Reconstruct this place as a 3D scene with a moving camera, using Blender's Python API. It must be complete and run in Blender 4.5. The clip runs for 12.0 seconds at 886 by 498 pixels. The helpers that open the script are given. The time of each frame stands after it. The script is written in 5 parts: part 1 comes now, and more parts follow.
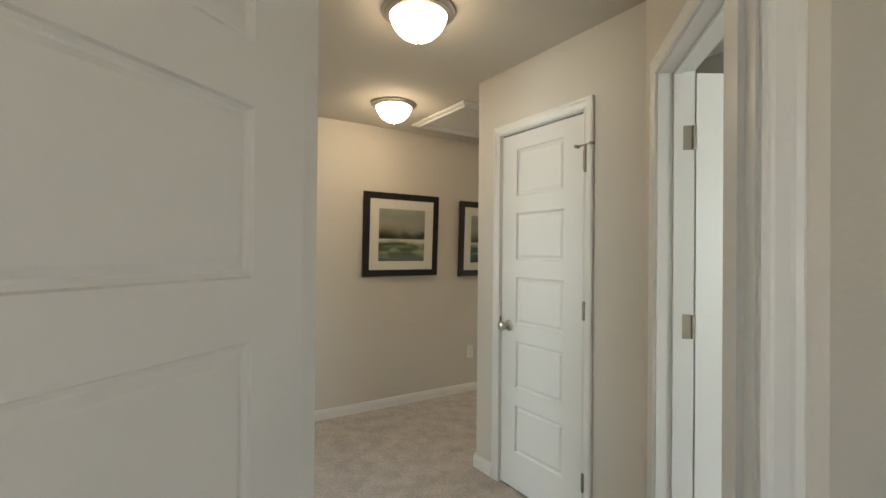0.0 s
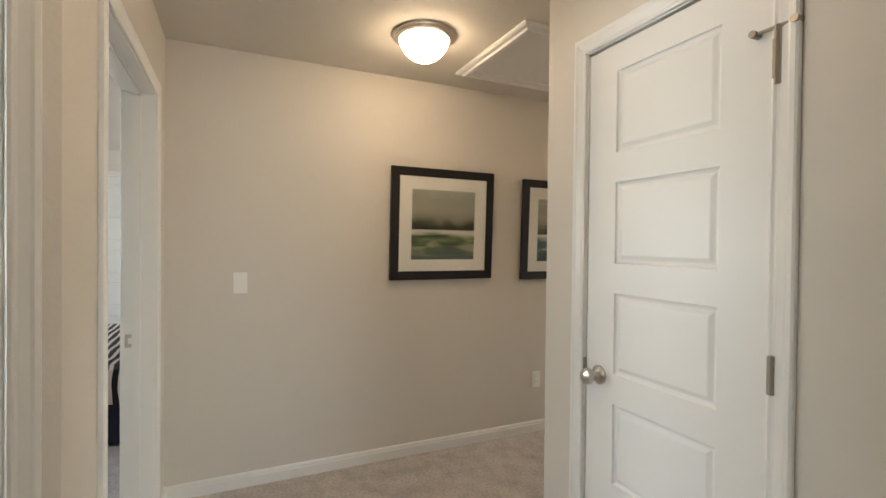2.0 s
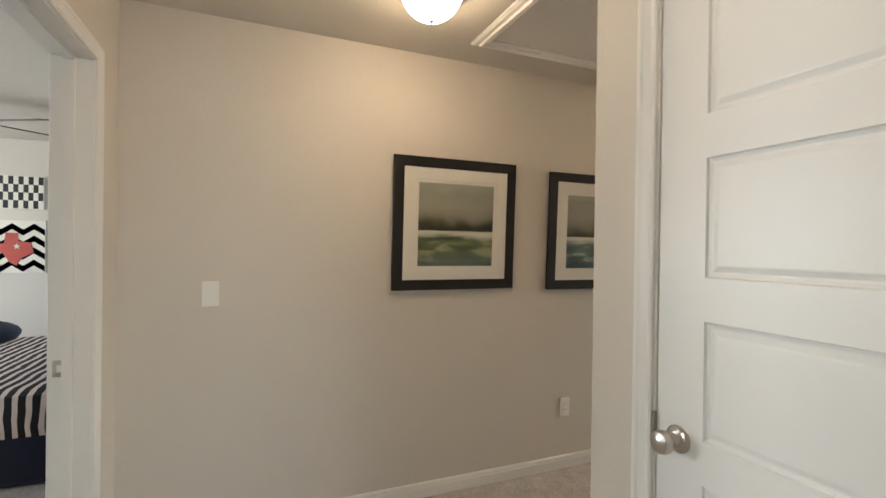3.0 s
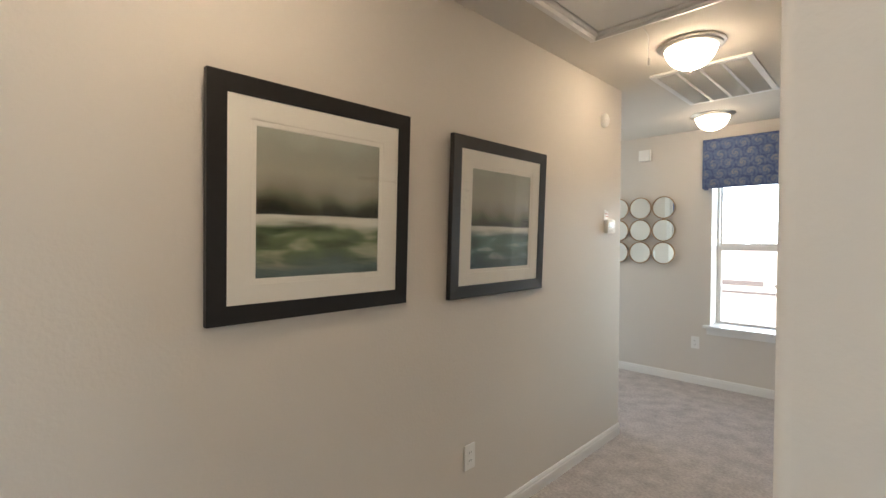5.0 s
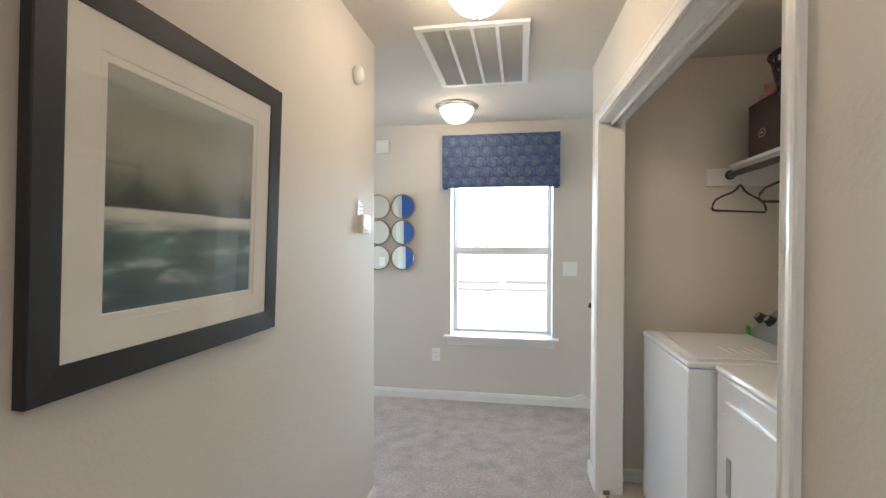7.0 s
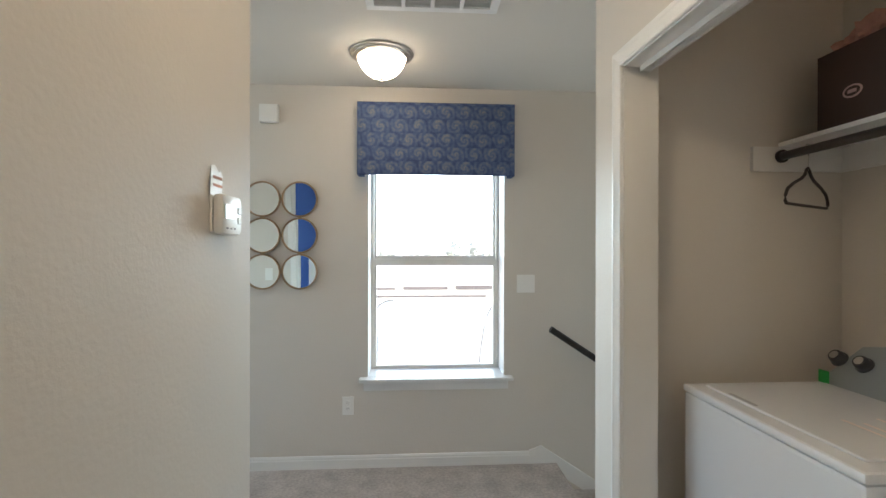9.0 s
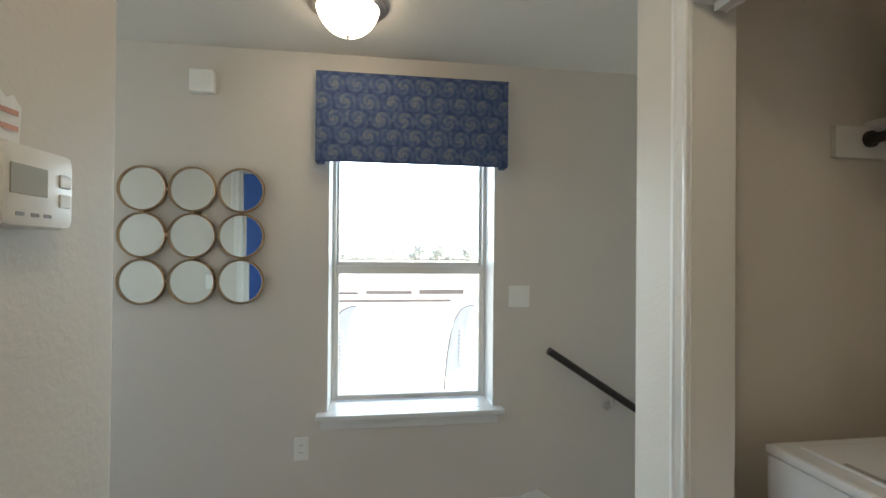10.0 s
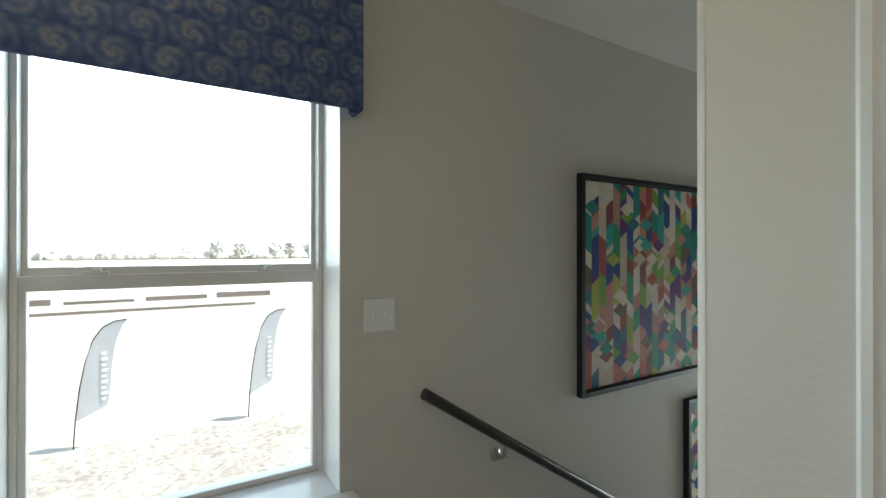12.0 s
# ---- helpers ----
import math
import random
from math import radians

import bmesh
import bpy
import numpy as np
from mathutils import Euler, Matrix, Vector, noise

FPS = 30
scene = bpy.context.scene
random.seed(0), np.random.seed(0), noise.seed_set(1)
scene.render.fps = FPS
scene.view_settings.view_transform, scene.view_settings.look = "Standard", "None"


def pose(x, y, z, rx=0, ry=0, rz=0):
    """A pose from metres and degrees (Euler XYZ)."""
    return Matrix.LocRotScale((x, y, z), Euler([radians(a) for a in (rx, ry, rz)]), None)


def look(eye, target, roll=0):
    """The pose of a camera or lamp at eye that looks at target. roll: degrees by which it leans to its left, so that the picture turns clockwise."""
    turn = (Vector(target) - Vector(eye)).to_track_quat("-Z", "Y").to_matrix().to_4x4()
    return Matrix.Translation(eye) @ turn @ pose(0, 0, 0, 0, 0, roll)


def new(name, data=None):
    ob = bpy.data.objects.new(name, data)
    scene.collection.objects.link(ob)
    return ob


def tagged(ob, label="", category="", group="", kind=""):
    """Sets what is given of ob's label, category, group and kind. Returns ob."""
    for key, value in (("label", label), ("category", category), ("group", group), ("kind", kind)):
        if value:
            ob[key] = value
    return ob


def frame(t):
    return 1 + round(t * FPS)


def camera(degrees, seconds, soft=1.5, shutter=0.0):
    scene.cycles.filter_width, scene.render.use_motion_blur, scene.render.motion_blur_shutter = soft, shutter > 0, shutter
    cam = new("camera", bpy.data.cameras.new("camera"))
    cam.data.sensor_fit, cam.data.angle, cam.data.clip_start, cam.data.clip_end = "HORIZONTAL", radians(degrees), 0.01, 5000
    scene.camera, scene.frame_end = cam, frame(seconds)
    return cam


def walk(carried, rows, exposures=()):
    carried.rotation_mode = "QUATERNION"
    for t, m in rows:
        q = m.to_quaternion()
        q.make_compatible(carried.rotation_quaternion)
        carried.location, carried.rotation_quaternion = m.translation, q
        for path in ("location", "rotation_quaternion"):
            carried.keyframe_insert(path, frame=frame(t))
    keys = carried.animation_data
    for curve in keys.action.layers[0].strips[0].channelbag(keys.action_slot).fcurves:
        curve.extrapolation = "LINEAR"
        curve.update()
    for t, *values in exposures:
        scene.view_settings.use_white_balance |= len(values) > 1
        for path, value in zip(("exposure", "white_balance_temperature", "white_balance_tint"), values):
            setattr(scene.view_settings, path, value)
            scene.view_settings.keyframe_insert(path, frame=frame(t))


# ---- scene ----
cam = camera(88.0, 12.0)
PATH = [
    (0, (3.638, 0.276, 1.364), (1.96, 1.363, 1.375), 0.5),
    (0.5, (3.428, 0.447, 1.372), (1.72, 1.489, 1.36), 0.3),
    (1, (3.223, 0.607, 1.379), (1.485, 1.595, 1.349), 0.1),
    (1.5, (3.003, 0.762, 1.385), (1.228, 1.683, 1.355), 0.3),
    (2, (2.802, 0.918, 1.379), (0.981, 1.745, 1.357), 0.6),
    (2.5, (2.613, 1.035, 1.38), (0.756, 1.779, 1.359), 0.9),
    (4.3, (1.674, 1.294, 1.393), (0.005, 2.396, 1.385), 0.1),
    (4.5, (1.578, 1.309, 1.403), (-0.025, 2.506, 1.373), 0.2),
    (5, (1.395, 1.366, 1.398), (-0.008, 2.791, 1.352), 0.1),
    (5.5, (1.199, 1.52, 1.388), (0.061, 3.164, 1.326), -0.5),
    (6, (1.043, 1.714, 1.392), (0.187, 3.52, 1.334), -0.1),
    (6.5, (0.892, 1.964, 1.393), (0.327, 3.882, 1.349), 0.3),
    (7, (0.775, 2.216, 1.391), (0.441, 4.188, 1.364), 0.2),
    (8.8, (0.487, 3.161, 1.413), (0.577, 5.159, 1.401), -0.0),
    (9, (0.463, 3.258, 1.403), (0.585, 5.254, 1.401), 0.1),
    (9.5, (0.438, 3.514, 1.42), (0.624, 5.505, 1.417), 0.2),
    (10, (0.418, 3.783, 1.411), (0.698, 5.763, 1.426), 0.5),
    (10.5, (0.433, 4.049, 1.408), (0.834, 6.008, 1.422), 0.3),
    (11, (0.473, 4.256, 1.387), (1.03, 6.177, 1.411), -0.0),
    (11.5, (0.49, 4.503, 1.371), (1.287, 6.337, 1.412), -0.5),
    (12, (0.531, 4.709, 1.404), (1.572, 6.417, 1.409), -0.0),
]
walk(cam, [(t, look(eye, target, roll)) for t, eye, target, roll in PATH], exposures=[(0.0, 1.65, 7100, 12), (0.6, 1.8, 7100, 13), (1.5, 1.88, 7150, 18), (2.5, 1.82, 7100, 18), (4.5, 1.85, 6800, 18), (5.5, 2.14, 6350, 17), (7.0, 2.2, 6100, 16), (9.5, 1.55, 6250, 13), (10.5, 1.2, 6350, 10), (12.0, 0.95, 6400, 8)])

# ---- world, sun, exposure ----
world = bpy.data.worlds.new("sky_world")
scene.world = world
world.use_nodes = True
wn = world.node_tree
for n in list(wn.nodes):
    wn.nodes.remove(n)
sky = wn.nodes.new("ShaderNodeTexSky")
sky.sky_type, sky.sun_disc = "NISHITA", False
sky.sun_elevation, sky.sun_rotation = radians(62), radians(106)
wbg = wn.nodes.new("ShaderNodeBackground")
wbg.inputs["Strength"].default_value = 0.15
wout = wn.nodes.new("ShaderNodeOutputWorld")
wn.links.new(sky.outputs[0], wbg.inputs[0])
wn.links.new(wbg.outputs[0], wout.inputs[0])
sun = new("sun", bpy.data.lights.new("sun", "SUN"))
sun.data.energy, sun.data.angle, sun.data.color = 5.0, radians(0.5), (1.0, 0.95, 0.86)
sun.matrix_world = look((7, -2, 14), (0, 0, 0))
LAMP_POWER = 8.0


def daylight_lamp(x, y, z, yaw, width, height, watts):
    """An area lamp standing in for daylight from an unseen window opening; yaw 0 shines towards +y."""
    la = new("added_daylight", bpy.data.lights.new("added_daylight", "AREA"))
    la.data.shape, la.data.size, la.data.size_y = "RECTANGLE", width, height
    la.data.energy, la.data.color = watts, (0.73, 0.92, 1.0)
    la.matrix_world = pose(x, y, z, 90, 0, yaw)
    return la


# ---- materials ----
def mat(name, color, rough=0.5, metal=0.0, vary=0.06, scale=3.0, grain=0.0, grain_scale=200.0, bump=0.0, bump_scale=300.0, coords="Object", coat=0.0, island=0.0):
    m = bpy.data.materials.new(name)
    m.use_nodes = True
    nt = m.node_tree
    b = nt.nodes["Principled BSDF"]
    b.inputs["Roughness"].default_value, b.inputs["Metallic"].default_value = rough, metal
    b.inputs["Coat Weight"].default_value = coat
    tc = nt.nodes.new("ShaderNodeTexCoord")
    big = nt.nodes.new("ShaderNodeTexNoise")
    big.inputs["Scale"].default_value, big.inputs["Detail"].default_value = scale, 4
    nt.links.new(tc.outputs[coords], big.inputs["Vector"])
    lo = [c * (1 - vary) for c in color]
    hi = [min(1, c * (1 + vary)) for c in color]
    mix = nt.nodes.new("ShaderNodeMix")
    mix.data_type = "RGBA"
    mix.inputs["A"].default_value, mix.inputs["B"].default_value = (*lo, 1), (*hi, 1)
    nt.links.new(big.outputs["Fac"], mix.inputs["Factor"])
    out = mix.outputs["Result"]
    if grain:
        fine = nt.nodes.new("ShaderNodeTexNoise")
        fine.inputs["Scale"].default_value, fine.inputs["Detail"].default_value = grain_scale, 3
        nt.links.new(tc.outputs[coords], fine.inputs["Vector"])
        ramp = nt.nodes.new("ShaderNodeMapRange")
        ramp.inputs["From Min"].default_value, ramp.inputs["From Max"].default_value = 0.3, 0.7
        ramp.inputs["To Min"].default_value, ramp.inputs["To Max"].default_value = 1 - grain, 1 + grain
        nt.links.new(fine.outputs["Fac"], ramp.inputs["Value"])
        mul = nt.nodes.new("ShaderNodeVectorMath")
        mul.operation = "SCALE"
        nt.links.new(out, mul.inputs[0])
        nt.links.new(ramp.outputs[0], mul.inputs["Scale"])
        out = mul.outputs[0]
    nt.links.new(out, b.inputs["Base Color"])
    if bump:
        bn = nt.nodes.new("ShaderNodeTexNoise")
        bn.inputs["Scale"].default_value, bn.inputs["Detail"].default_value = bump_scale, 3
        nt.links.new(tc.outputs[coords], bn.inputs["Vector"])
        bu = nt.nodes.new("ShaderNodeBump")
        bu.inputs["Strength"].default_value, bu.inputs["Distance"].default_value = bump, 0.002
        nt.links.new(bn.outputs["Fac"], bu.inputs["Height"])
        nt.links.new(bu.outputs[0], b.inputs["Normal"])
    return m


M_WALL = mat("wall_paint", (0.645, 0.60, 0.54), 0.62, vary=0.025, scale=1.5, bump=0.4, bump_scale=80)
M_CEIL = mat("ceiling_paint", (0.655, 0.615, 0.55), 0.8, vary=0.02, scale=1.5, bump=0.3, bump_scale=110)
M_TRIM = mat("trim_paint", (0.765, 0.755, 0.73), 0.32, vary=0.02, scale=4, bump=0.04, bump_scale=60)
M_DOOR = mat("door_paint", (0.755, 0.745, 0.72), 0.36, vary=0.02, scale=2, bump=0.06, bump_scale=220)
M_CARPET = mat("carpet_pile", (0.46, 0.42, 0.395), 0.95, vary=0.40, scale=8.0, grain=0.16, grain_scale=60, bump=0.9, bump_scale=180)
M_VINYL = mat("vinyl_floor", (0.55, 0.50, 0.43), 0.4, vary=0.08, scale=6, grain=0.08, grain_scale=60)
M_NICKEL = mat("brushed_nickel", (0.55, 0.51, 0.46), 0.28, 1.0, vary=0.06, scale=30)
# a darker, warmer nickel than that of the knobs
M_HINGE = mat("dark_nickel_hinge", (0.34, 0.305, 0.26), 0.38, 1.0, vary=0.10, scale=40)
M_BLUEWALL = mat("blue_wall_paint", (0.035, 0.10, 0.33), 0.6, vary=0.04)
M_PLASTIC = mat("white_plastic", (0.82, 0.81, 0.78), 0.35, vary=0.015)
M_BLACK = mat("black_frame_paint", (0.008, 0.007, 0.007), 0.45, vary=0.2, scale=20, bump=0.05, bump_scale=80)
# near-black colour in place of the shade inside slots and the register
M_GAPSHADE = mat("gap_shade", (0.02, 0.02, 0.02), 0.9)


# ---- mesh helpers ----
def box(bm, x0, x1, y0, y1, z0, z1, bev=0.0):
    r = bmesh.ops.create_cube(bm, size=1.0, matrix=Matrix.Translation(((x0 + x1) / 2, (y0 + y1) / 2, (z0 + z1) / 2)) @ Matrix.Diagonal((abs(x1 - x0), abs(y1 - y0), abs(z1 - z0), 1)))
    if bev:
        vs = set(r["verts"])
        es = [e for e in bm.edges if e.verts[0] in vs and e.verts[1] in vs]
        bmesh.ops.bevel(bm, geom=es, offset=bev, segments=2, affect="EDGES", profile=0.6)
    return bm


def lathe(bm, profile, m=Matrix(), seg=32):
    """Turns (radius, height) pairs about the local z axis."""
    rings = []
    for r, h in profile:
        if r < 1e-5:
            rings.append([bm.verts.new(m @ Vector((0, 0, h)))])
        else:
            rings.append([bm.verts.new(m @ Vector((r * math.cos(2 * math.pi * i / seg), r * math.sin(2 * math.pi * i / seg), h))) for i in range(seg)])
    for a, b in zip(rings, rings[1:]):
        for i in range(seg):
            j = (i + 1) % seg
            if len(a) == 1 and len(b) == 1:
                continue
            if len(a) == 1:
                bm.faces.new((a[0], b[i], b[j]))
            elif len(b) == 1:
                bm.faces.new((a[i], b[0], a[j]))
            else:
                bm.faces.new((a[i], a[j], b[j], b[i]))
    return bm


def tube(bm, pts, radius, seg=8, closed=False):
    """A round bar along points."""
    pts = [Vector(p) for p in pts]
    n = len(pts)
    rings = []
    up = Vector((0, 0, 1))
    for i, p in enumerate(pts):
        a = pts[(i - 1) % n] if (closed or i > 0) else p
        b = pts[(i + 1) % n] if (closed or i < n - 1) else p
        d = (b - a).normalized()
        ref = up if abs(d.dot(up)) < 0.95 else Vector((1, 0, 0))
        u = d.cross(ref).normalized()
        v = u.cross(d).normalized()
        rings.append([bm.verts.new(p + radius * (math.cos(2 * math.pi * k / seg) * u + math.sin(2 * math.pi * k / seg) * v)) for k in range(seg)])
    for i in range(n if closed else n - 1):
        a, b = rings[i], rings[(i + 1) % n]
        for k in range(seg):
            bm.faces.new((a[k], a[(k + 1) % seg], b[(k + 1) % seg], b[k]))
    if not closed:
        bm.faces.new(rings[0])
        bm.faces.new(rings[-1][::-1])
    return bm


def part(name, bm, material, parent=None, label="", smooth=False):
    me = bpy.data.meshes.new(name)
    bmesh.ops.recalc_face_normals(bm, faces=bm.faces)
    for f in bm.faces:
        f.smooth = smooth
    bm.to_mesh(me)
    bm.free()
    me.materials.append(material)
    ob = new(name, me)
    if smooth:
        me.set_sharp_from_angle(angle=radians(40))
    ob.parent = parent
    if label:
        tagged(ob, label)
    return ob


def thing(name, m, label, category, group="", kind=""):
    ob = new(name)
    ob.empty_display_size = 0.05
    ob.matrix_world = m
    return tagged(ob, label, category, group, kind)


def structure(ob, label, category):
    return tagged(ob, label, category, kind="structure")


def along(p0, p1):
    """Frame with x running from p0 to p1 and y to its left."""
    a = math.degrees(math.atan2(p1[1] - p0[1], p1[0] - p0[0]))
    return pose(p0[0], p0[1], 0, 0, 0, a), math.hypot(p1[0] - p0[0], p1[1] - p0[1])


H = 2.44
WT = 0.12


def wall(name, p0, p1, label, openings=(), t=WT, z0=0.0, z1=H, material=None, parent=None):
    """A wall whose face lies on p0-p1 and whose body lies to the right of that way. openings: (from, to, bottom, top)."""
    m, length = along(p0, p1)
    bm = bmesh.new()
    s = 0.0
    for a, b, lo, hi in sorted(openings):
        if a > s:
            box(bm, s, a, -t, 0, z0, z1)
        if lo > z0:
            box(bm, a, b, -t, 0, z0, lo)
        if hi < z1:
            box(bm, a, b, -t, 0, hi, z1)
        s = b
    if s < length:
        box(bm, s, length, -t, 0, z0, z1)
    ob = part(name, bm, material or M_WALL)
    ob.matrix_world = m
    return structure(ob, label, "wall")


def rounded_corner(name, x, y, a0, r=0.02, z1=H, z0=0.0):
    """A bullnose corner bead: quarter round about (x, y) from angle a0, filled to the centre."""
    bm = bmesh.new()
    pts = [(x, y)] + [(x + r * math.cos(radians(a0 + 90 * i / 8)), y + r * math.sin(radians(a0 + 90 * i / 8))) for i in range(9)]
    lo = [bm.verts.new((px, py, z0)) for px, py in pts]
    hi = [bm.verts.new((px, py, z1)) for px, py in pts]
    for i in range(len(pts)):
        j = (i + 1) % len(pts)
        bm.faces.new((lo[i], lo[j], hi[j], hi[i]))
    bm.faces.new(lo[::-1])
    bm.faces.new(hi)
    return structure(part(name, bm, M_WALL, smooth=True), "rounded drywall corner in beige paint", "wall corner")


def casing_bars(bm, s0, s1, top, face, out):
    """Mitred moulded casing round a door opening on the face plane; out is +1 or -1 along local y."""
    prof = [(0.0, 0.0), (0.0, 0.010), (0.006, 0.013), (0.012, 0.010), (0.018, 0.0095), (0.036, 0.014), (0.042, 0.017), (0.052, 0.017), (0.057, 0.013), (0.057, 0.0)]
    rows = []
    for a, o in prof:
        y = face + out * o
        rows.append([bm.verts.new(c) for c in ((s0 - a, y, 0), (s0 - a, y, top + a), (s1 + a, y, top + a), (s1 + a, y, 0))])
    for r, q in zip(rows, rows[1:]):
        for i in range(3):
            bm.faces.new((r[i], r[i + 1], q[i + 1], q[i]))


def doorway(name, p0, p1, s0, s1, top, label, t=WT, stop=0.07, faces=(1, -1)):
    """Jamb lining, stops and casing of a door opening s0..s1 in the wall p0-p1 (clear size)."""
    m, _ = along(p0, p1)
    e = thing(name, m, label, "door frame", kind="structure")
    bm = bmesh.new()
    j = 0.019
    for x0, x1 in ((s0 - j, s0), (s1, s1 + j)):
        box(bm, x0, x1, -t - 0.001, 0.001, 0, top + j)
    box(bm, s0, s1, -t - 0.001, 0.001, top, top + j)
    part("jamb", bm, M_TRIM, e)
    if stop:
        bm = bmesh.new()
        box(bm, s0, s0 + 0.011, -stop - 0.016, -stop + 0.016, 0, top)
        box(bm, s1 - 0.011, s1, -stop - 0.016, -stop + 0.016, 0, top)
        box(bm, s0 + 0.011, s1 - 0.011, -stop - 0.016, -stop + 0.016, top - 0.011, top)
        part("door_stop", bm, M_TRIM, e)
    for f in faces:
        bm = bmesh.new()
        casing_bars(bm, s0 - 0.005, s1 + 0.005, top + 0.005, 0.001 if f > 0 else -t - 0.001, f)
        part("casing", bm, M_TRIM, e)
    return e


def baseboard(p0, p1, cuts=()):
    """Skirting on the left of the way p0-p1; cuts: stretches left free."""
    m, length = along(p0, p1)
    prof = [(0.0, 0.0), (0.014, 0.0), (0.014, 0.054), (0.011, 0.060), (0.011, 0.068), (0.006, 0.078), (0.0, 0.080)]
    bm = bmesh.new()
    s = 0.0
    for a, b in list(sorted(cuts)) + [(length, length)]:
        if a > s + 0.002:
            r0 = [bm.verts.new((s, o + 0.001, z)) for o, z in prof]
            r1 = [bm.verts.new((a, o + 0.001, z)) for o, z in prof]
            n = len(prof)
            for i in range(n):
                bm.faces.new((r0[i], r0[(i + 1) % n], r1[(i + 1) % n], r1[i]))
            bm.faces.new(r0)
            bm.faces.new(r1[::-1])
        s = b
    ob = part("baseboard", bm, M_TRIM)
    ob.matrix_world = m
    return structure(ob, "white painted moulded baseboard along the wall", "baseboard")


def panel_face(bm, w, h, y, out, rows, stile=0.105):
    """One face of a moulded five-panel door, with recessed panel fields; out is the way the face looks."""
    zs = [z for r in rows for z in r]
    xs = [0, stile, w - stile, w]

    def quad(a, b, c, d):
        bm.faces.new([bm.verts.new(v) for v in (a, b, c, d)])
    ys = [0] + zs + [h]
    for i in range(len(ys) - 1):
        inside = i % 2 == 1
        z0, z1 = ys[i], ys[i + 1]
        quad((0, y, z0), (xs[1], y, z0), (xs[1], y, z1), (0, y, z1))
        quad((xs[2], y, z0), (w, y, z0), (w, y, z1), (xs[2], y, z1))
        if not inside:
            quad((xs[1], y, z0), (xs[2], y, z0), (xs[2], y, z1), (xs[1], y, z1))
        else:
            loops = []
            for d, o in ((0, 0), (0.003, 0.006), (0.010, 0.009), (0.014, 0.009), (0.026, 0.003), (0.030, 0.0025)):
                yy = y - out * o
                loops.append([bm.verts.new(c) for c in ((xs[1] + d, yy, z0 + d), (xs[2] - d, yy, z0 + d), (xs[2] - d, yy, z1 - d), (xs[1] + d, yy, z1 - d))])
            for p, q in zip(loops, loops[1:]):
                for k in range(4):
                    bm.faces.new((p[k], p[(k + 1) % 4], q[(k + 1) % 4], q[k]))
            bm.faces.new(loops[-1])


def knob_bm(out):
    bm = bmesh.new()
    m = pose(0, 0, 0, -90 * out)
    lathe(bm, [(0, 0), (0.032, 0.0), (0.032, 0.004), (0.026, 0.009), (0.014, 0.012), (0.011, 0.020), (0.012, 0.030), (0.020, 0.036), (0.0265, 0.046), (0.0275, 0.055), (0.024, 0.064), (0.012, 0.069), (0, 0.070)], m, 24)
    return bm


def hinge(e, x, y, z, out, wide=0.0):
    """A butt hinge: knuckle and leaves."""
    bm = bmesh.new()
    lathe(bm, [(0, -0.046), (0.004, -0.046), (0.008, -0.044), (0.008, 0.044), (0.004, 0.046), (0, 0.046)], pose(x, y + out * 0.007, z), 12)
    if wide:
        box(bm, x - wide, x + wide, y - 0.001, y + 0.001, z - 0.044, z + 0.044)
    else:
        box(bm, x - 0.003, x + 0.003, y - 0.03, y + 0.004, z - 0.044, z + 0.044)
    return part("hinge", bm, M_HINGE, e, "brushed nickel butt hinge", smooth=True)


def door_leaf(name, m, w, label, h=2.03, knobs=True, knob_x=None, stile=0.124):
    """A five-panel moulded door leaf; local x runs from the hinge edge, y is across the leaf (0 to 0.035)."""
    e = thing(name, m, label, "door")
    t = 0.035
    rows = []
    top, bottom, rail = 0.088, 0.21, 0.098
    ph = (h - top - bottom - 4 * rail) / 5
    z = bottom
    for _ in range(5):
        rows.append((z, z + ph))
        z += ph + rail
    bm = bmesh.new()
    panel_face(bm, w, h, 0.0, -1, rows, stile)
    panel_face(bm, w, h, t, 1, rows, stile)
    for a, b in (((0, 0), (w, 0)), ((w, 0), (w, h)), ((w, h), (0, h)), ((0, h), (0, 0))):
        bm.faces.new([bm.verts.new(c) for c in ((a[0], 0, a[1]), (b[0], 0, b[1]), (b[0], t, b[1]), (a[0], t, a[1]))])
    bmesh.ops.remove_doubles(bm, verts=bm.verts, dist=0.0004)
    part("leaf", bm, M_DOOR, e)
    if knobs:
        kx = w - 0.062 if knob_x is None else knob_x
        for y, o in ((0.0, -1), (t, 1)):
            k = part("door_knob", knob_bm(o), M_NICKEL, e, "round satin nickel door knob", smooth=True)
            k.location = (kx, y, 0.925)
    return e

# ---- large structure ----
# floor plan: x runs from the picture wall into the hall, y runs along the hall to the window
DX, DY = math.sqrt(0.5), math.sqrt(0.5)
SOUTH_Y, CLOSET_Y, HALL_END_Y, WINDOW_Y = 0.582, 2.055, 4.595, 6.225
C = (2.47, CLOSET_Y)
Q = (3.23, 1.125)
P = (1.575, SOUTH_Y)
# corner of the two slanting vestibule walls: on C + k(1,-1) and Q + d(1,1)
k_ = ((Q[0] - Q[1]) - (C[0] - C[1])) / 2
V = (C[0] + k_, C[1] - k_)
# corner of the entry wall and the slanting wall that starts at P
j_ = ((Q[0] - Q[1]) - (P[0] - P[1])) / 2
S = (P[0] + j_, P[1] - j_)


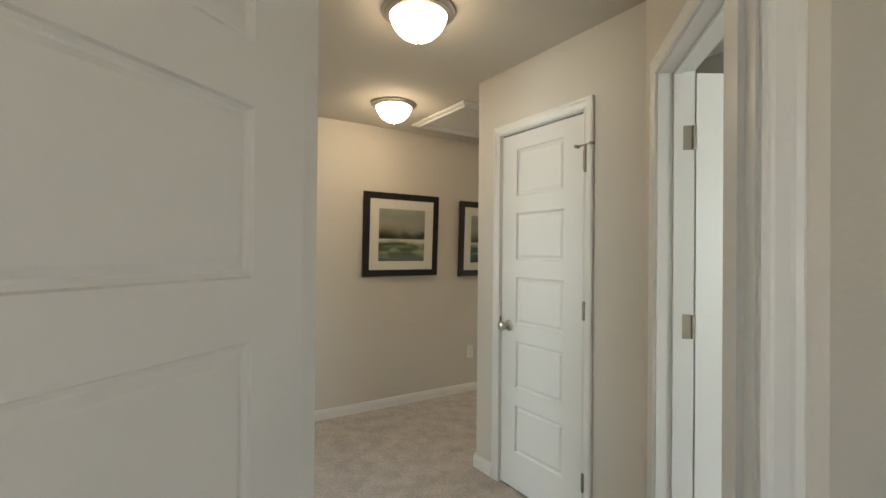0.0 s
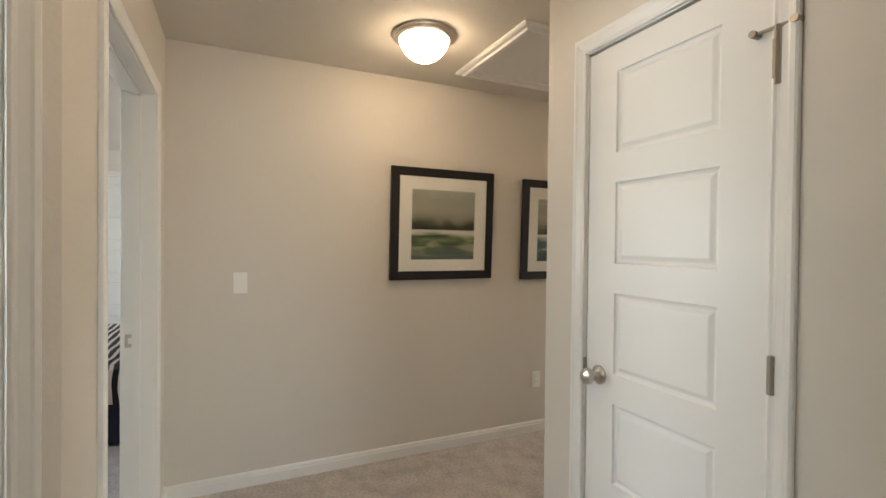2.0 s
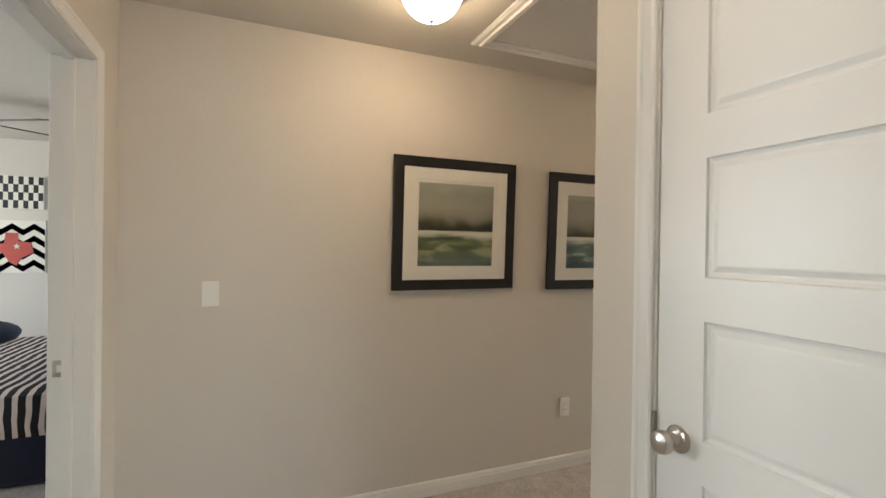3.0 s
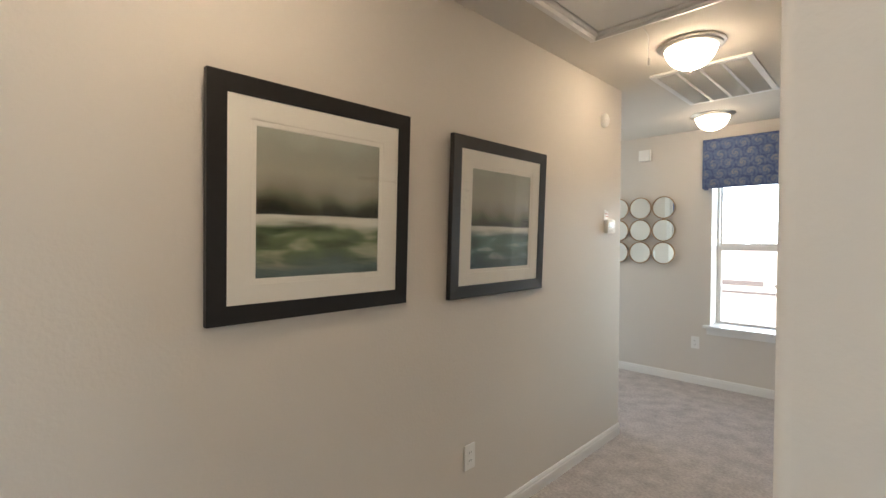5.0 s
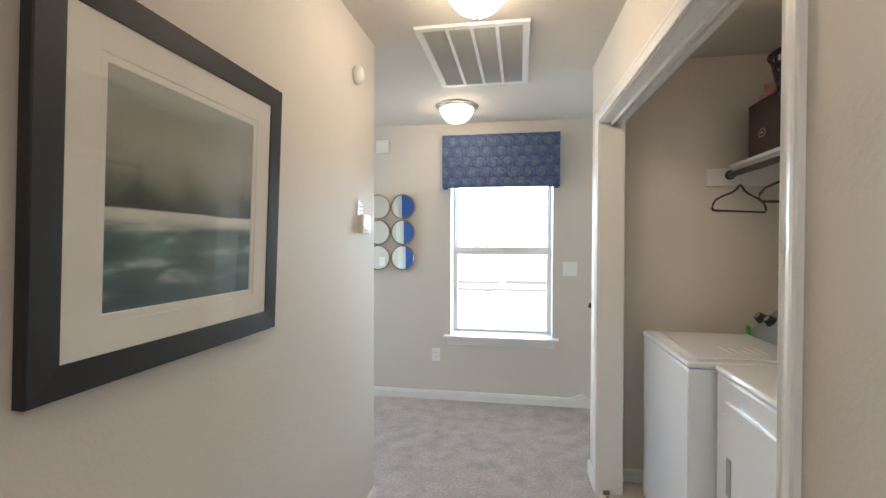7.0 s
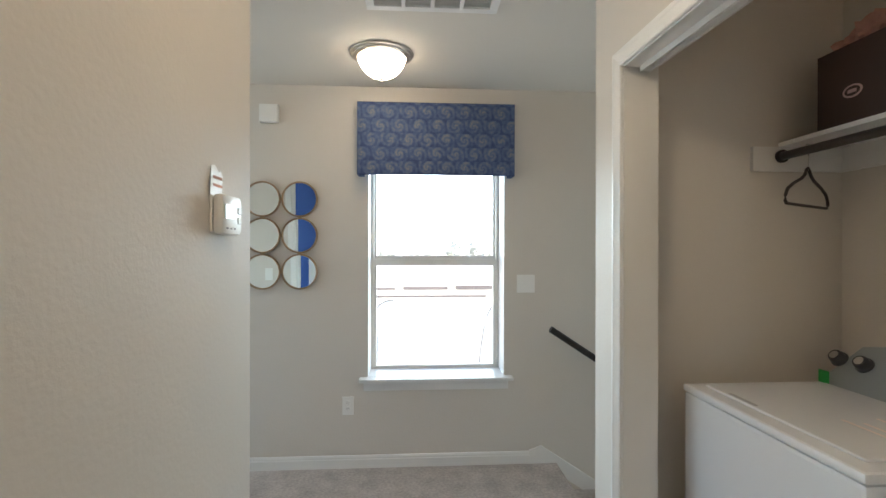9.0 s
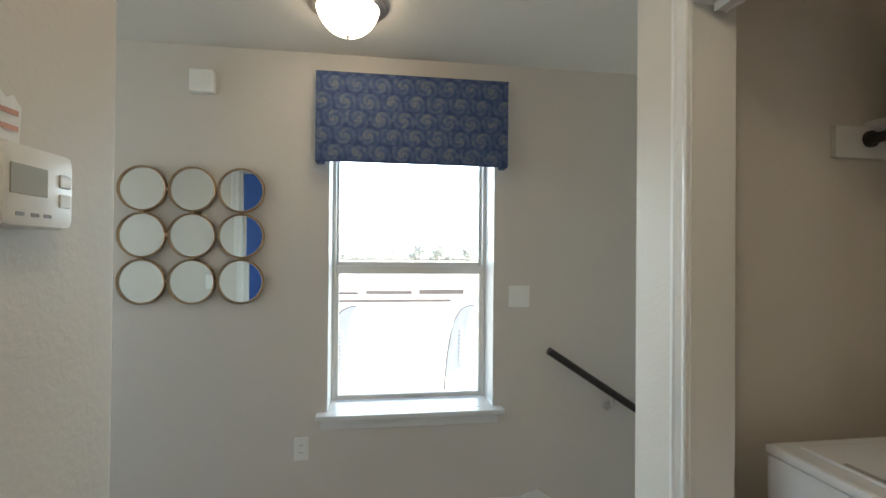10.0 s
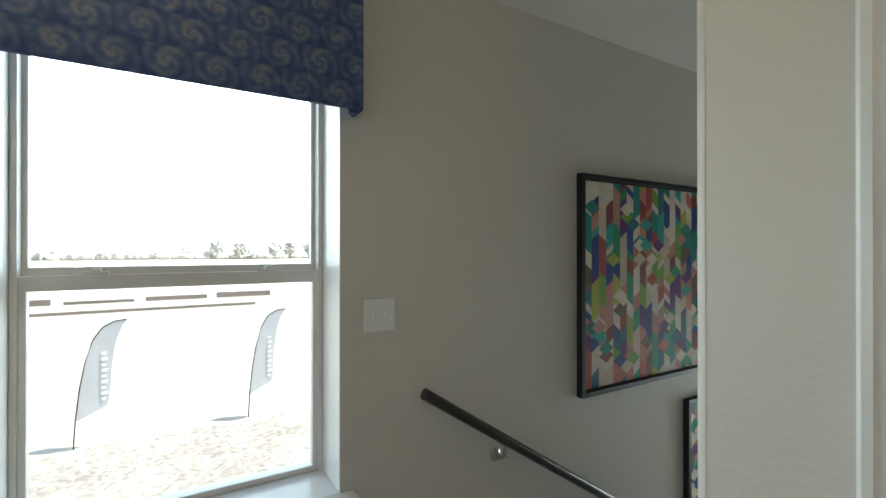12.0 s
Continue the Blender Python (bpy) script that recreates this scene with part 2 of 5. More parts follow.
def slab(name, pts, z0, z1, material, label, category):
    bm = bmesh.new()
    lo = [bm.verts.new((x, y, z0)) for x, y in pts]
    hi = [bm.verts.new((x, y, z1)) for x, y in pts]
    bm.faces.new(hi)
    bm.faces.new(lo[::-1])
    for i in range(len(pts)):
        j = (i + 1) % len(pts)
        bm.faces.new((lo[i], lo[j], hi[j], hi[i]))
    return structure(part(name, bm, material), label, category)


slab("floor", [(-4.2, -3.6), (6.4, -3.6), (6.4, 5.08), (1.39, 5.08), (1.39, 6.4), (-4.2, 6.4)], -0.25, 0.0, M_CARPET, "beige grey cut-pile carpet with foot marks", "carpet")
slab("ceiling", [(-4.2, -3.6), (6.4, -3.6), (6.4, 6.5), (-4.2, 6.5)], H, H + 0.2, M_CEIL, "beige lightly textured ceiling", "ceiling")

# west wall of the hall with the two pictures, its rounded end and the landing wall behind it
R = 0.02
wall("wall_west", (0, HALL_END_Y - R), (0, SOUTH_Y - WT), "beige hall wall with two framed prints")
rounded_corner("wall_corner_west", -R, HALL_END_Y - R, 0)
LAND = [(0.10, 0.71, 0, 2.05), (1.86, 2.60, 0, 2.05)]
wall("wall_landing_south", (-3.0, HALL_END_Y), (-R, HALL_END_Y), "beige landing wall with two doorways", [(3.0 - b - 0.019, 3.0 - a + 0.019, lo, hi + 0.019) for a, b, lo, hi in LAND])
# its opening is only there for the added daylight lamp
wall("wall_landing_west", (-3.0, WINDOW_Y), (-3.0, HALL_END_Y), "beige end wall of the landing", [(0.25, 1.4, 0.7, 2.15)])
# window wall, running on down the stairs
WIN = (0.161, 1.047, 0.577, 2.12)
wall("wall_north", (5.6, WINDOW_Y), (-3.12, WINDOW_Y), "beige wall with the window, the round mirrors and the stair rail", [(5.6 - WIN[1], 5.6 - WIN[0], WIN[2], WIN[3])], t=0.28, z0=-2.9)
# south wall with the bedroom door and a second open door
BED = (0.328, 1.235)
wall("wall_south", (0, SOUTH_Y), P, "beige wall with the open bedroom doorway", [(BED[0] - 0.019, BED[1] + 0.019, 0, 2.069)])
BATH = (0.105, 0.665)
wall("wall_southeast", P, S, "short slanting wall with an open doorway", [(BATH[0] - 0.019, BATH[1] + 0.019, 0, 2.069)])
# slanting wall with the doorway that the walk starts in
m_, LQ = along(S, V)
lq = math.hypot(Q[0] - S[0], Q[1] - S[1])
IN = (lq - 0.775, lq)
wall("wall_entry", S, V, "slanting wall with the entry doorway", [(IN[0] - 0.019, IN[1] + 0.019, 0, 2.069)])
# slanting wall with an open door
m_, LV = along(V, C)
SIDE = (LV - 0.205 - 0.76, LV - 0.205)
wall("wall_slanting", V, C, "slanting beige wall with an open doorway", [(SIDE[0] - 0.019, SIDE[1] + 0.019, 0, 2.069)])
# closet front
HC = (1.29, CLOSET_Y)
CLO = (1.533, 2.141)
wall("wall_closet", C, (HC[0] + R, HC[1]), "beige wall with a white closet door", [(C[0] - CLO[1] - 0.019, C[0] - CLO[0] + 0.019, 0, 2.069)])
# east wall of the hall with the laundry opening; it runs very slightly out of square
E1 = (1.195, 5.095)
m_, LE = along(HC, E1)
ux, uy = (E1[0] - HC[0]) / LE, (E1[1] - HC[1]) / LE
LAUN = (3.160 - CLOSET_Y, 4.845 - CLOSET_Y)
wall("wall_east", (HC[0] + ux * R, HC[1] + uy * R), (E1[0] - ux * R, E1[1] - uy * R), "beige hall wall with the open laundry closet", [(LAUN[0] - 0.019 - R, LAUN[1] + 0.019 - R, 0, 2.069)])
rounded_corner("wall_corner_closet", HC[0] + R, HC[1] + R, 180)
rounded_corner("wall_corner_stair", E1[0] + R, E1[1] - R, 90)
# laundry closet and the stair wall behind it
wall("wall_laundry_north", (1.26, 5.02), (2.32, 5.02), "beige laundry closet side wall", t=-0.074)
wall("wall_stair_south", (E1[0] + R, E1[1]), (5.6, E1[1]), "beige wall beside the stairs", t=0.0005, z0=-2.9)
wall("wall_laundry_back", (2.195, 5.02), (2.195, 2.95), "beige laundry closet back wall", t=-0.10)
wall("wall_laundry_south", (2.25, 3.0), (1.30, 3.0), "beige laundry closet side wall", t=0.10) 
wall("wall_closet_back", (2.5, 2.85), (1.35, 2.85), "plain closet back wall", t=0.02)
# rooms next door, closed
wall("wall_room_bedroom_west", (-3.7, 0.47), (-3.7, -3.2), "beige bedroom wall with two canvases")
wall("wall_room_bedroom_south", (-3.7, -3.2), (1.29, -3.2), "plain bedroom wall", [(1.2, 3.4, 0.8, 2.1)])
wall("wall_room_bedroom_east", (1.29, -3.2), (1.29, 0.47), "plain bedroom wall", t=0.05)
wall("wall_room_bath_south", (1.34, -1.6), (2.1, -1.6), "plain bathroom wall", [(0.1, 0.66, 1.0, 2.0)])
wall("wall_room_entry_west", (2.16, 0.0), (2.16, -3.2), "plain wall of the first room", t=0.06)
wall("wall_room_entry_south", (2.16, -3.2), (6.2, -3.2), "plain wall of the first room", [(0.8, 2.8, 0.8, 2.1)])
wall("wall_room_entry_east", (6.2, -3.2), (6.2, 5.0), "plain wall of the first room", [(2.5, 3.9, 0.8, 2.1), (5.2, 6.4, 0.9, 2.1)])
wall("wall_room_divider", (V[0], V[1]), (6.2, V[1]), "plain dividing wall", t=0.1)
wall("wall_room_side_north", (6.2, 3.3), (2.3, 3.3), "plain wall of the side room")
wall("wall_room_west", (-3.0, HALL_END_Y - WT), (-3.0, 1.5), "plain wall of the blue room", [(0.2, 1.8, 0.85, 2.15)], t=0.1)
wall("wall_room_blue", (-0.12, 2.2), (-3.0, 2.2), "blue painted bedroom wall", t=-0.1, material=M_BLUEWALL)
slab("floor_laundry", [(1.25, 3.0), (2.195, 3.0), (2.195, 5.02), (1.20, 5.02)], 0.0005, 0.006, M_VINYL, "light vinyl floor of the laundry closet", "vinyl floor")

# door frames
doorway("door_frame_bedroom", (0, SOUTH_Y), P, BED[0], BED[1], 2.05, "white moulded door casing of the bedroom")
doorway("door_frame_bath", P, S, BATH[0], BATH[1], 2.05, "white moulded door casing")
doorway("door_frame_entry", S, V, IN[0], IN[1], 2.05, "white moulded door casing of the entry doorway")
doorway("door_frame_side", V, C, SIDE[0], SIDE[1], 2.05, "white moulded door casing of the side room")
doorway("door_frame_closet", C, HC, C[0] - CLO[1], C[0] - CLO[0], 2.05, "white moulded casing round the closet door", stop=0.06, faces=(1,))
doorway("door_frame_laundry", HC, E1, LAUN[0], LAUN[1], 2.05, "white casing of the open laundry closet", stop=0, faces=(1, -1))
for a, b, lo, hi in LAND:
    doorway("door_frame_landing", (-3.0, HALL_END_Y), (-R, HALL_END_Y), 3.0 - b, 3.0 - a, 2.05, "white moulded door casing on the landing")

# baseboards
CW = 0.064
baseboard((0, HALL_END_Y - R), (0, SOUTH_Y))
baseboard((0, SOUTH_Y), P, [(BED[0] - CW, BED[1] + CW)])
baseboard(S, V, [(IN[0] - CW, IN[1] + CW)])
baseboard(V, C, [(SIDE[0] - CW, SIDE[1] + CW)])
baseboard(C, HC, [(C[0] - CLO[1] - CW, C[0] - CLO[0] + CW)])
baseboard(HC, E1, [(LAUN[0] - CW, LAUN[1] + CW)])
baseboard((1.21, WINDOW_Y), (-3.0, WINDOW_Y))
baseboard((-3.0, HALL_END_Y), (-R, HALL_END_Y), [(3.0 - 2.60 - CW, 3.0 - 1.86 + CW), (3.0 - 0.71 - CW, 3.0 - 0.10 + CW)])
baseboard((2.195, 5.02), (1.34, 5.02))

# doors
dc = door_leaf("door_closet", pose(CLO[1] - 0.002, CLOSET_Y + 0.004, 0.012, 0, 0, 180) @ pose(0, -0.035, 0), CLO[1] - CLO[0] - 0.004, "white five-panel closet door, closed, with nickel knob")
for z in (0.25, 1.072, 1.80):
    hinge(dc, -0.017, 0.044, z, 1)
bm = bmesh.new()
tube(bm, [(-0.058, 0.050, 1.872), (0.032, 0.050, 1.872)], 0.0045)
tube(bm, [(-0.020, 0.050, 1.875), (-0.020, 0.050, 1.74)], 0.008)
tube(bm, [(-0.058, 0.038, 1.872), (-0.058, 0.062, 1.872)], 0.009)
tube(bm, [(0.032, 0.036, 1.872), (0.032, 0.062, 1.872)], 0.009)
part("hinge_pin_stop", bm, M_HINGE, dc, "nickel hinge-pin door stop", smooth=True)
sl_ = thing("strike_plate", pose(CLO[0], CLOSET_Y, 0.955), "dark nickel strike lip on the closet jamb", "strike plate")
bm = bmesh.new()
box(bm, -0.004, 0.003, -0.0075, 0.002, -0.028, 0.028, bev=0.001)
part("lip", bm, M_HINGE, sl_)
# the open leaf beside the start of the walk
me_, _ = along(S, V)
de = door_leaf("door_entry", me_ @ pose(IN[0] + 0.004, -WT - 0.002, 0.012, 0, 0, -97), 0.765, "white five-panel door standing open into the room")
for z in (0.25, 1.06, 1.80):
    hinge(de, 0.0, 0.0, z, -1)
# the open leaf of the side room, hinged at the far jamb
ms_, _ = along(V, C)
ds = door_leaf("door_side", ms_ @ pose(SIDE[1] - 0.002, -WT - 0.004, 0.012, 0, 0, 180 + 102) @ pose(0.012, 0, 0), 0.74, "white five-panel door standing open into the side room")
fs = thing("side_hinges", ms_, "nickel hinges on the white jamb", "door hinge")
for z in (0.25, 1.09, 1.80):
    bm = bmesh.new()
    box(bm, SIDE[1] - 0.0025, SIDE[1] - 0.0003, -WT + 0.002, -WT + 0.048, z - 0.046, z + 0.046)
    lathe(bm, [(0, -0.046), (0.0065, -0.044), (0.0065, 0.044), (0, 0.046)], pose(SIDE[1] - 0.004, -WT - 0.005, z), 12)
    part("hinge", bm, M_HINGE, fs, smooth=True)
# the open leaf in the short slanting wall
mb_, _ = along(P, S)
db = door_leaf("door_bath", mb_ @ pose(BATH[0] + 0.004, -WT - 0.004, 0.012, 0, 0, -95), 0.55, "white five-panel door standing open inwards")
fb = thing("bath_hinges", mb_, "nickel hinges on the white jamb", "door hinge")
for z in (0.25, 1.09, 1.80):
    bm = bmesh.new()
    box(bm, BATH[0] + 0.0003, BATH[0] + 0.0025, -WT + 0.002, -WT + 0.048, z - 0.046, z + 0.046)
    lathe(bm, [(0, -0.046), (0.0065, -0.044), (0.0065, 0.044), (0, 0.046)], pose(BATH[0] + 0.004, -WT - 0.005, z), 12)
    part("hinge", bm, M_HINGE, fb, smooth=True)
# bedroom strike plate, and the closed white door of the landing
sp = thing("strike_plate", pose(BED[0], SOUTH_Y - 0.092, 0.925), "nickel strike plate on the white jamb", "strike plate")
bm = bmesh.new()
box(bm, 0.0003, 0.002, -0.022, 0.022, -0.03, 0.03)
part("plate", bm, M_NICKEL, sp)
bm = bmesh.new()
box(bm, 0.002, 0.0024, -0.010, 0.010, -0.013, 0.013)
part("latch_hole", bm, M_TRIM, sp)
door_leaf("door_landing", pose(-1.862, HALL_END_Y - 0.03, 0.012, 0, 0, 180), 0.736, "white five-panel door, closed")
# lamps in the ceiling
def emitter(name, color, strength):
    m = bpy.data.materials.new(name)
    m.use_nodes = True
    b = m.node_tree.nodes["Principled BSDF"]
    b.inputs["Base Color"].default_value = (0.9, 0.88, 0.82, 1)
    b.inputs["Roughness"].default_value = 0.3
    b.inputs["Emission Color"].default_value = (*color, 1)
    b.inputs["Emission Strength"].default_value = strength
    return m


M_GLOW = emitter("lit_opal_glass", (1.0, 0.825, 0.575), LAMP_POWER)
M_GLOW_STRONG = emitter("lit_opal_glass_stronger_bulb", (1.0, 0.825, 0.575), LAMP_POWER * 1.05)
M_GLOW_DIM = emitter("lit_opal_glass_small_bulb", (1.0, 0.80, 0.54), LAMP_POWER * 0.4)
M_GLOW_SOFT = emitter("lit_opal_glass_weaker_bulb", (1.0, 0.825, 0.575), LAMP_POWER * 0.6)


def ceiling_lamp(x, y, glow, r=0.128):
    e = thing("ceiling_lamp", pose(x, y, H), "lit flush ceiling lamp, white glass bowl in a nickel rim", "ceiling lamp", "flush ceiling lamps")
    bm = bmesh.new()
    lathe(bm, [(0, 0), (r + 0.034, 0), (r + 0.040, -0.004), (r + 0.038, -0.010), (r + 0.026, -0.014), (r + 0.024, -0.020), (r + 0.010, -0.027), (r + 0.002, -0.027), (r, -0.018)], seg=48)
    part("rim", bm, M_NICKEL, e, "brushed nickel rim", smooth=True)
    bm = bmesh.new()
    lathe(bm, [(r, -0.022), (r * 0.975, -0.038), (r * 0.90, -0.062), (r * 0.775, -0.086), (r * 0.60, -0.107), (r * 0.40, -0.122), (r * 0.18, -0.130), (0, -0.131)], seg=48)
    part("glass_bowl", bm, glow, e, "glowing white opal glass bowl", smooth=True)
    bm = bmesh.new()
    lathe(bm, [(0, -0.128), (0.011, -0.130), (0.011, -0.137), (0.005, -0.140), (0.007, -0.146), (0.004, -0.151), (0, -0.152)], seg=16)
    part("finial", bm, M_NICKEL, e, smooth=True)


for x, y, glow in ((1.85, 1.292, M_GLOW_SOFT), (0.617, 1.793, M_GLOW), (0.597, 4.07, M_GLOW_STRONG), (0.285, 5.72, M_GLOW_SOFT), (1.72, 3.45, M_GLOW_DIM)):
    ceiling_lamp(x, y, glow)

# area lamps added as daylight in unseen window openings of the rooms next door
daylight_lamp(-1.4, -3.26, 1.45, 0, 2.1, 1.2, 23)
daylight_lamp(6.26, 0.0, 1.45, 90, 1.3, 1.2, 1.1)
daylight_lamp(4.0, -3.26, 1.45, 0, 1.9, 1.2, 1.3)
daylight_lamp(6.26, 2.6, 1.5, 90, 1.1, 1.1, 13)
daylight_lamp(-3.06, 3.4, 1.5, -90, 1.4, 1.2, 7)
daylight_lamp(1.72, -1.66, 1.5, 0, 0.5, 0.9, 9)
# also added, to brighten the landing and the stairs; no window is seen there
daylight_lamp(-3.06, 5.4, 1.42, -90, 1.1, 1.4, 6)
daylight_lamp(5.66, 5.66, 0.0, 90, 0.8, 1.4, 14)
slab("lawn", [(-60, 6.6), (60, 6.6), (60, 17.2), (-60, 18.4)], -3.1, -3.07, mat("dry_grass", (0.29, 0.265, 0.225), 0.95, vary=0.4, scale=1.2, grain=0.4, grain_scale=9), "patchy dry grass along the building", "lawn")
slab("ground", [(-400, -400), (400, -400), (400, 400), (-400, 400)], -3.4, -3.1, mat("dry_field", (0.42, 0.385, 0.31), 0.9, vary=0.3, scale=0.3), "dry pale field", "ground")

# ---- more materials ----
def nodes_of(name, rough=0.5, metal=0.0):
    m = bpy.data.materials.new(name)
    m.use_nodes = True
    b = m.node_tree.nodes["Principled BSDF"]
    b.inputs["Roughness"].default_value, b.inputs["Metallic"].default_value = rough, metal
    return m, m.node_tree, b


def math_node(nt, op, a, b=None):
    n = nt.nodes.new("ShaderNodeMath")
    n.operation = op
    for i, v in enumerate((a, b)):
        if v is None:
            continue
        if isinstance(v, (int, float)):
            n.inputs[i].default_value = v
        else:
            nt.links.new(v, n.inputs[i])
    return n.outputs[0]


def glass_pane(name, gloss=1.0):
    m = bpy.data.materials.new(name)
    m.use_nodes = True
    nt = m.node_tree
    for n in list(nt.nodes):
        nt.nodes.remove(n)
    out = nt.nodes.new("ShaderNodeOutputMaterial")
    mx = nt.nodes.new("ShaderNodeMixShader")
    tr = nt.nodes.new("ShaderNodeBsdfTransparent")
    gl = nt.nodes.new("ShaderNodeBsdfGlossy")
    gl.inputs["Roughness"].default_value = 0.02
    lw = nt.nodes.new("ShaderNodeLayerWeight")
    lw.inputs["Blend"].default_value = 0.5
    fac = math_node(nt, "ADD", math_node(nt, "MULTIPLY", math_node(nt, "POWER", lw.outputs["Facing"], 5.0), 0.9), 0.035)
    nt.links.new(fac, mx.inputs[0])
    nt.links.new(tr.outputs[0], mx.inputs[1])
    nt.links.new(gl.outputs[0], mx.inputs[2])
    nt.links.new(mx.outputs[0], out.inputs[0])
    return m


def ramp(nt, value, stops):
    """A colour ramp over a value; stops are (position, colour)."""
    rp = nt.nodes.new("ShaderNodeValToRGB")
    nt.links.new(value, rp.inputs[0])
    cr = rp.color_ramp
    while len(cr.elements) < len(stops):
        cr.elements.new(0.5)
    for e, (p, c) in zip(cr.elements, stops):
        e.position, e.color = p, (*c, 1)
    return rp.outputs[0]


def blend(nt, fac, a, b):
    mix = nt.nodes.new("ShaderNodeMix")
    mix.data_type = "RGBA"
    for name, v in (("Factor", fac), ("A", a), ("B", b)):
        nt.links.new(v, mix.inputs[name])
    return mix.outputs["Result"]


def brush(nt, coord, scale, turn, shift, detail=5, distortion=0.4):
    """Noise drawn out into brush strokes."""
    mp = nt.nodes.new("ShaderNodeMapping")
    mp.inputs["Scale"].default_value = scale
    mp.inputs["Location"].default_value = (shift, 0, shift)
    mp.inputs["Rotation"].default_value = (0, radians(turn), 0)
    nt.links.new(coord, mp.inputs[0])
    no = nt.nodes.new("ShaderNodeTexNoise")
    no.inputs["Scale"].default_value, no.inputs["Detail"].default_value, no.inputs["Distortion"].default_value = 1.0, detail, distortion
    nt.links.new(mp.outputs[0], no.inputs["Vector"])
    return no.outputs["Fac"]


def smooth_step(nt, v, lo, hi):
    mr = nt.nodes.new("ShaderNodeMapRange")
    mr.interpolation_type = "SMOOTHSTEP"
    mr.inputs["From Min"].default_value, mr.inputs["From Max"].default_value = lo, hi
    nt.links.new(v, mr.inputs["Value"])
    return mr.outputs[0]


def landscape_print(name, dark, mid, pale, foot, seed):
    """A blurred painted landscape: mist, a dark tree line, a pale strip of water and brushed grass."""
    m, nt, b = nodes_of(name, 0.55)
    tc = nt.nodes.new("ShaderNodeTexCoord")
    co = tc.outputs["Generated"]
    sep = nt.nodes.new("ShaderNodeSeparateXYZ")
    nt.links.new(co, sep.inputs[0])
    v = sep.outputs["Z"]
    soft = brush(nt, co, (3.4, 1, 3.0), 0, seed, 5, 0.3)
    low = brush(nt, co, (1.6, 1, 1.4), 0, seed + 4, 2, 0.0)
    stroke = brush(nt, co, (2.4, 1, 15.0), 5, seed, 6, 0.3)
    grass = brush(nt, co, (2.3, 1, 7.5), 9, seed + 2, 4, 0.35)
    # mist above
    sky_c = ramp(nt, math_node(nt, "ADD", v, math_node(nt, "MULTIPLY", math_node(nt, "SUBTRACT", soft, 0.5), 0.25)), [(0.42, (0.15, 0.155, 0.11)), (0.58, (0.25, 0.245, 0.185)), (0.72, (0.34, 0.33, 0.26)), (0.88, (0.30, 0.31, 0.25)), (1.0, (0.37, 0.39, 0.33))])
    # tree line, sharp at its foot and fading into the mist
    tv = math_node(nt, "ADD", v, math_node(nt, "MULTIPLY", math_node(nt, "SUBTRACT", soft, 0.5), 0.36))
    wood = ramp(nt, tv, [(0.42, (0.016, 0.017, 0.009)), (0.49, (0.034, 0.042, 0.016)), (0.55, (0.085, 0.105, 0.042)), (0.64, (0.17, 0.18, 0.11))])
    trees = math_node(nt, "SUBTRACT", 1.0, smooth_step(nt, tv, 0.44, 0.64))
    upper = blend(nt, trees, sky_c, wood)
    # brushed ground
    gr_c = ramp(nt, math_node(nt, "ADD", math_node(nt, "MULTIPLY", grass, 0.75), math_node(nt, "MULTIPLY", stroke, 0.25)), [(0.38, dark), (0.46, tuple(c * 0.75 for c in mid)), (0.52, tuple(c * 1.2 for c in mid)), (0.60, pale), (0.70, pale)])
    gv = math_node(nt, "ADD", v, math_node(nt, "MULTIPLY", math_node(nt, "SUBTRACT", grass, 0.5), 0.22))
    ft = ramp(nt, stroke, [(0.35, tuple(c * 0.7 for c in foot)), (0.65, tuple(c * 1.4 for c in foot))])
    ground_c = blend(nt, math_node(nt, "SUBTRACT", 1.0, smooth_step(nt, gv, 0.04, 0.20)), gr_c, ft)
    # pale water under the trees
    wv = math_node(nt, "ADD", v, math_node(nt, "MULTIPLY", math_node(nt, "SUBTRACT", stroke, 0.5), 0.10))
    water = ramp(nt, stroke, [(0.3, (0.50, 0.49, 0.39)), (0.6, (0.66, 0.65, 0.57))])
    under = blend(nt, smooth_step(nt, wv, 0.33, 0.40), ground_c, water)
    edge = math_node(nt, "ADD", v, math_node(nt, "MULTIPLY", math_node(nt, "SUBTRACT", low, 0.5), 0.04))
    nt.links.new(blend(nt, smooth_step(nt, edge, 0.424, 0.436), under, upper), b.inputs["Base Color"])
    return m


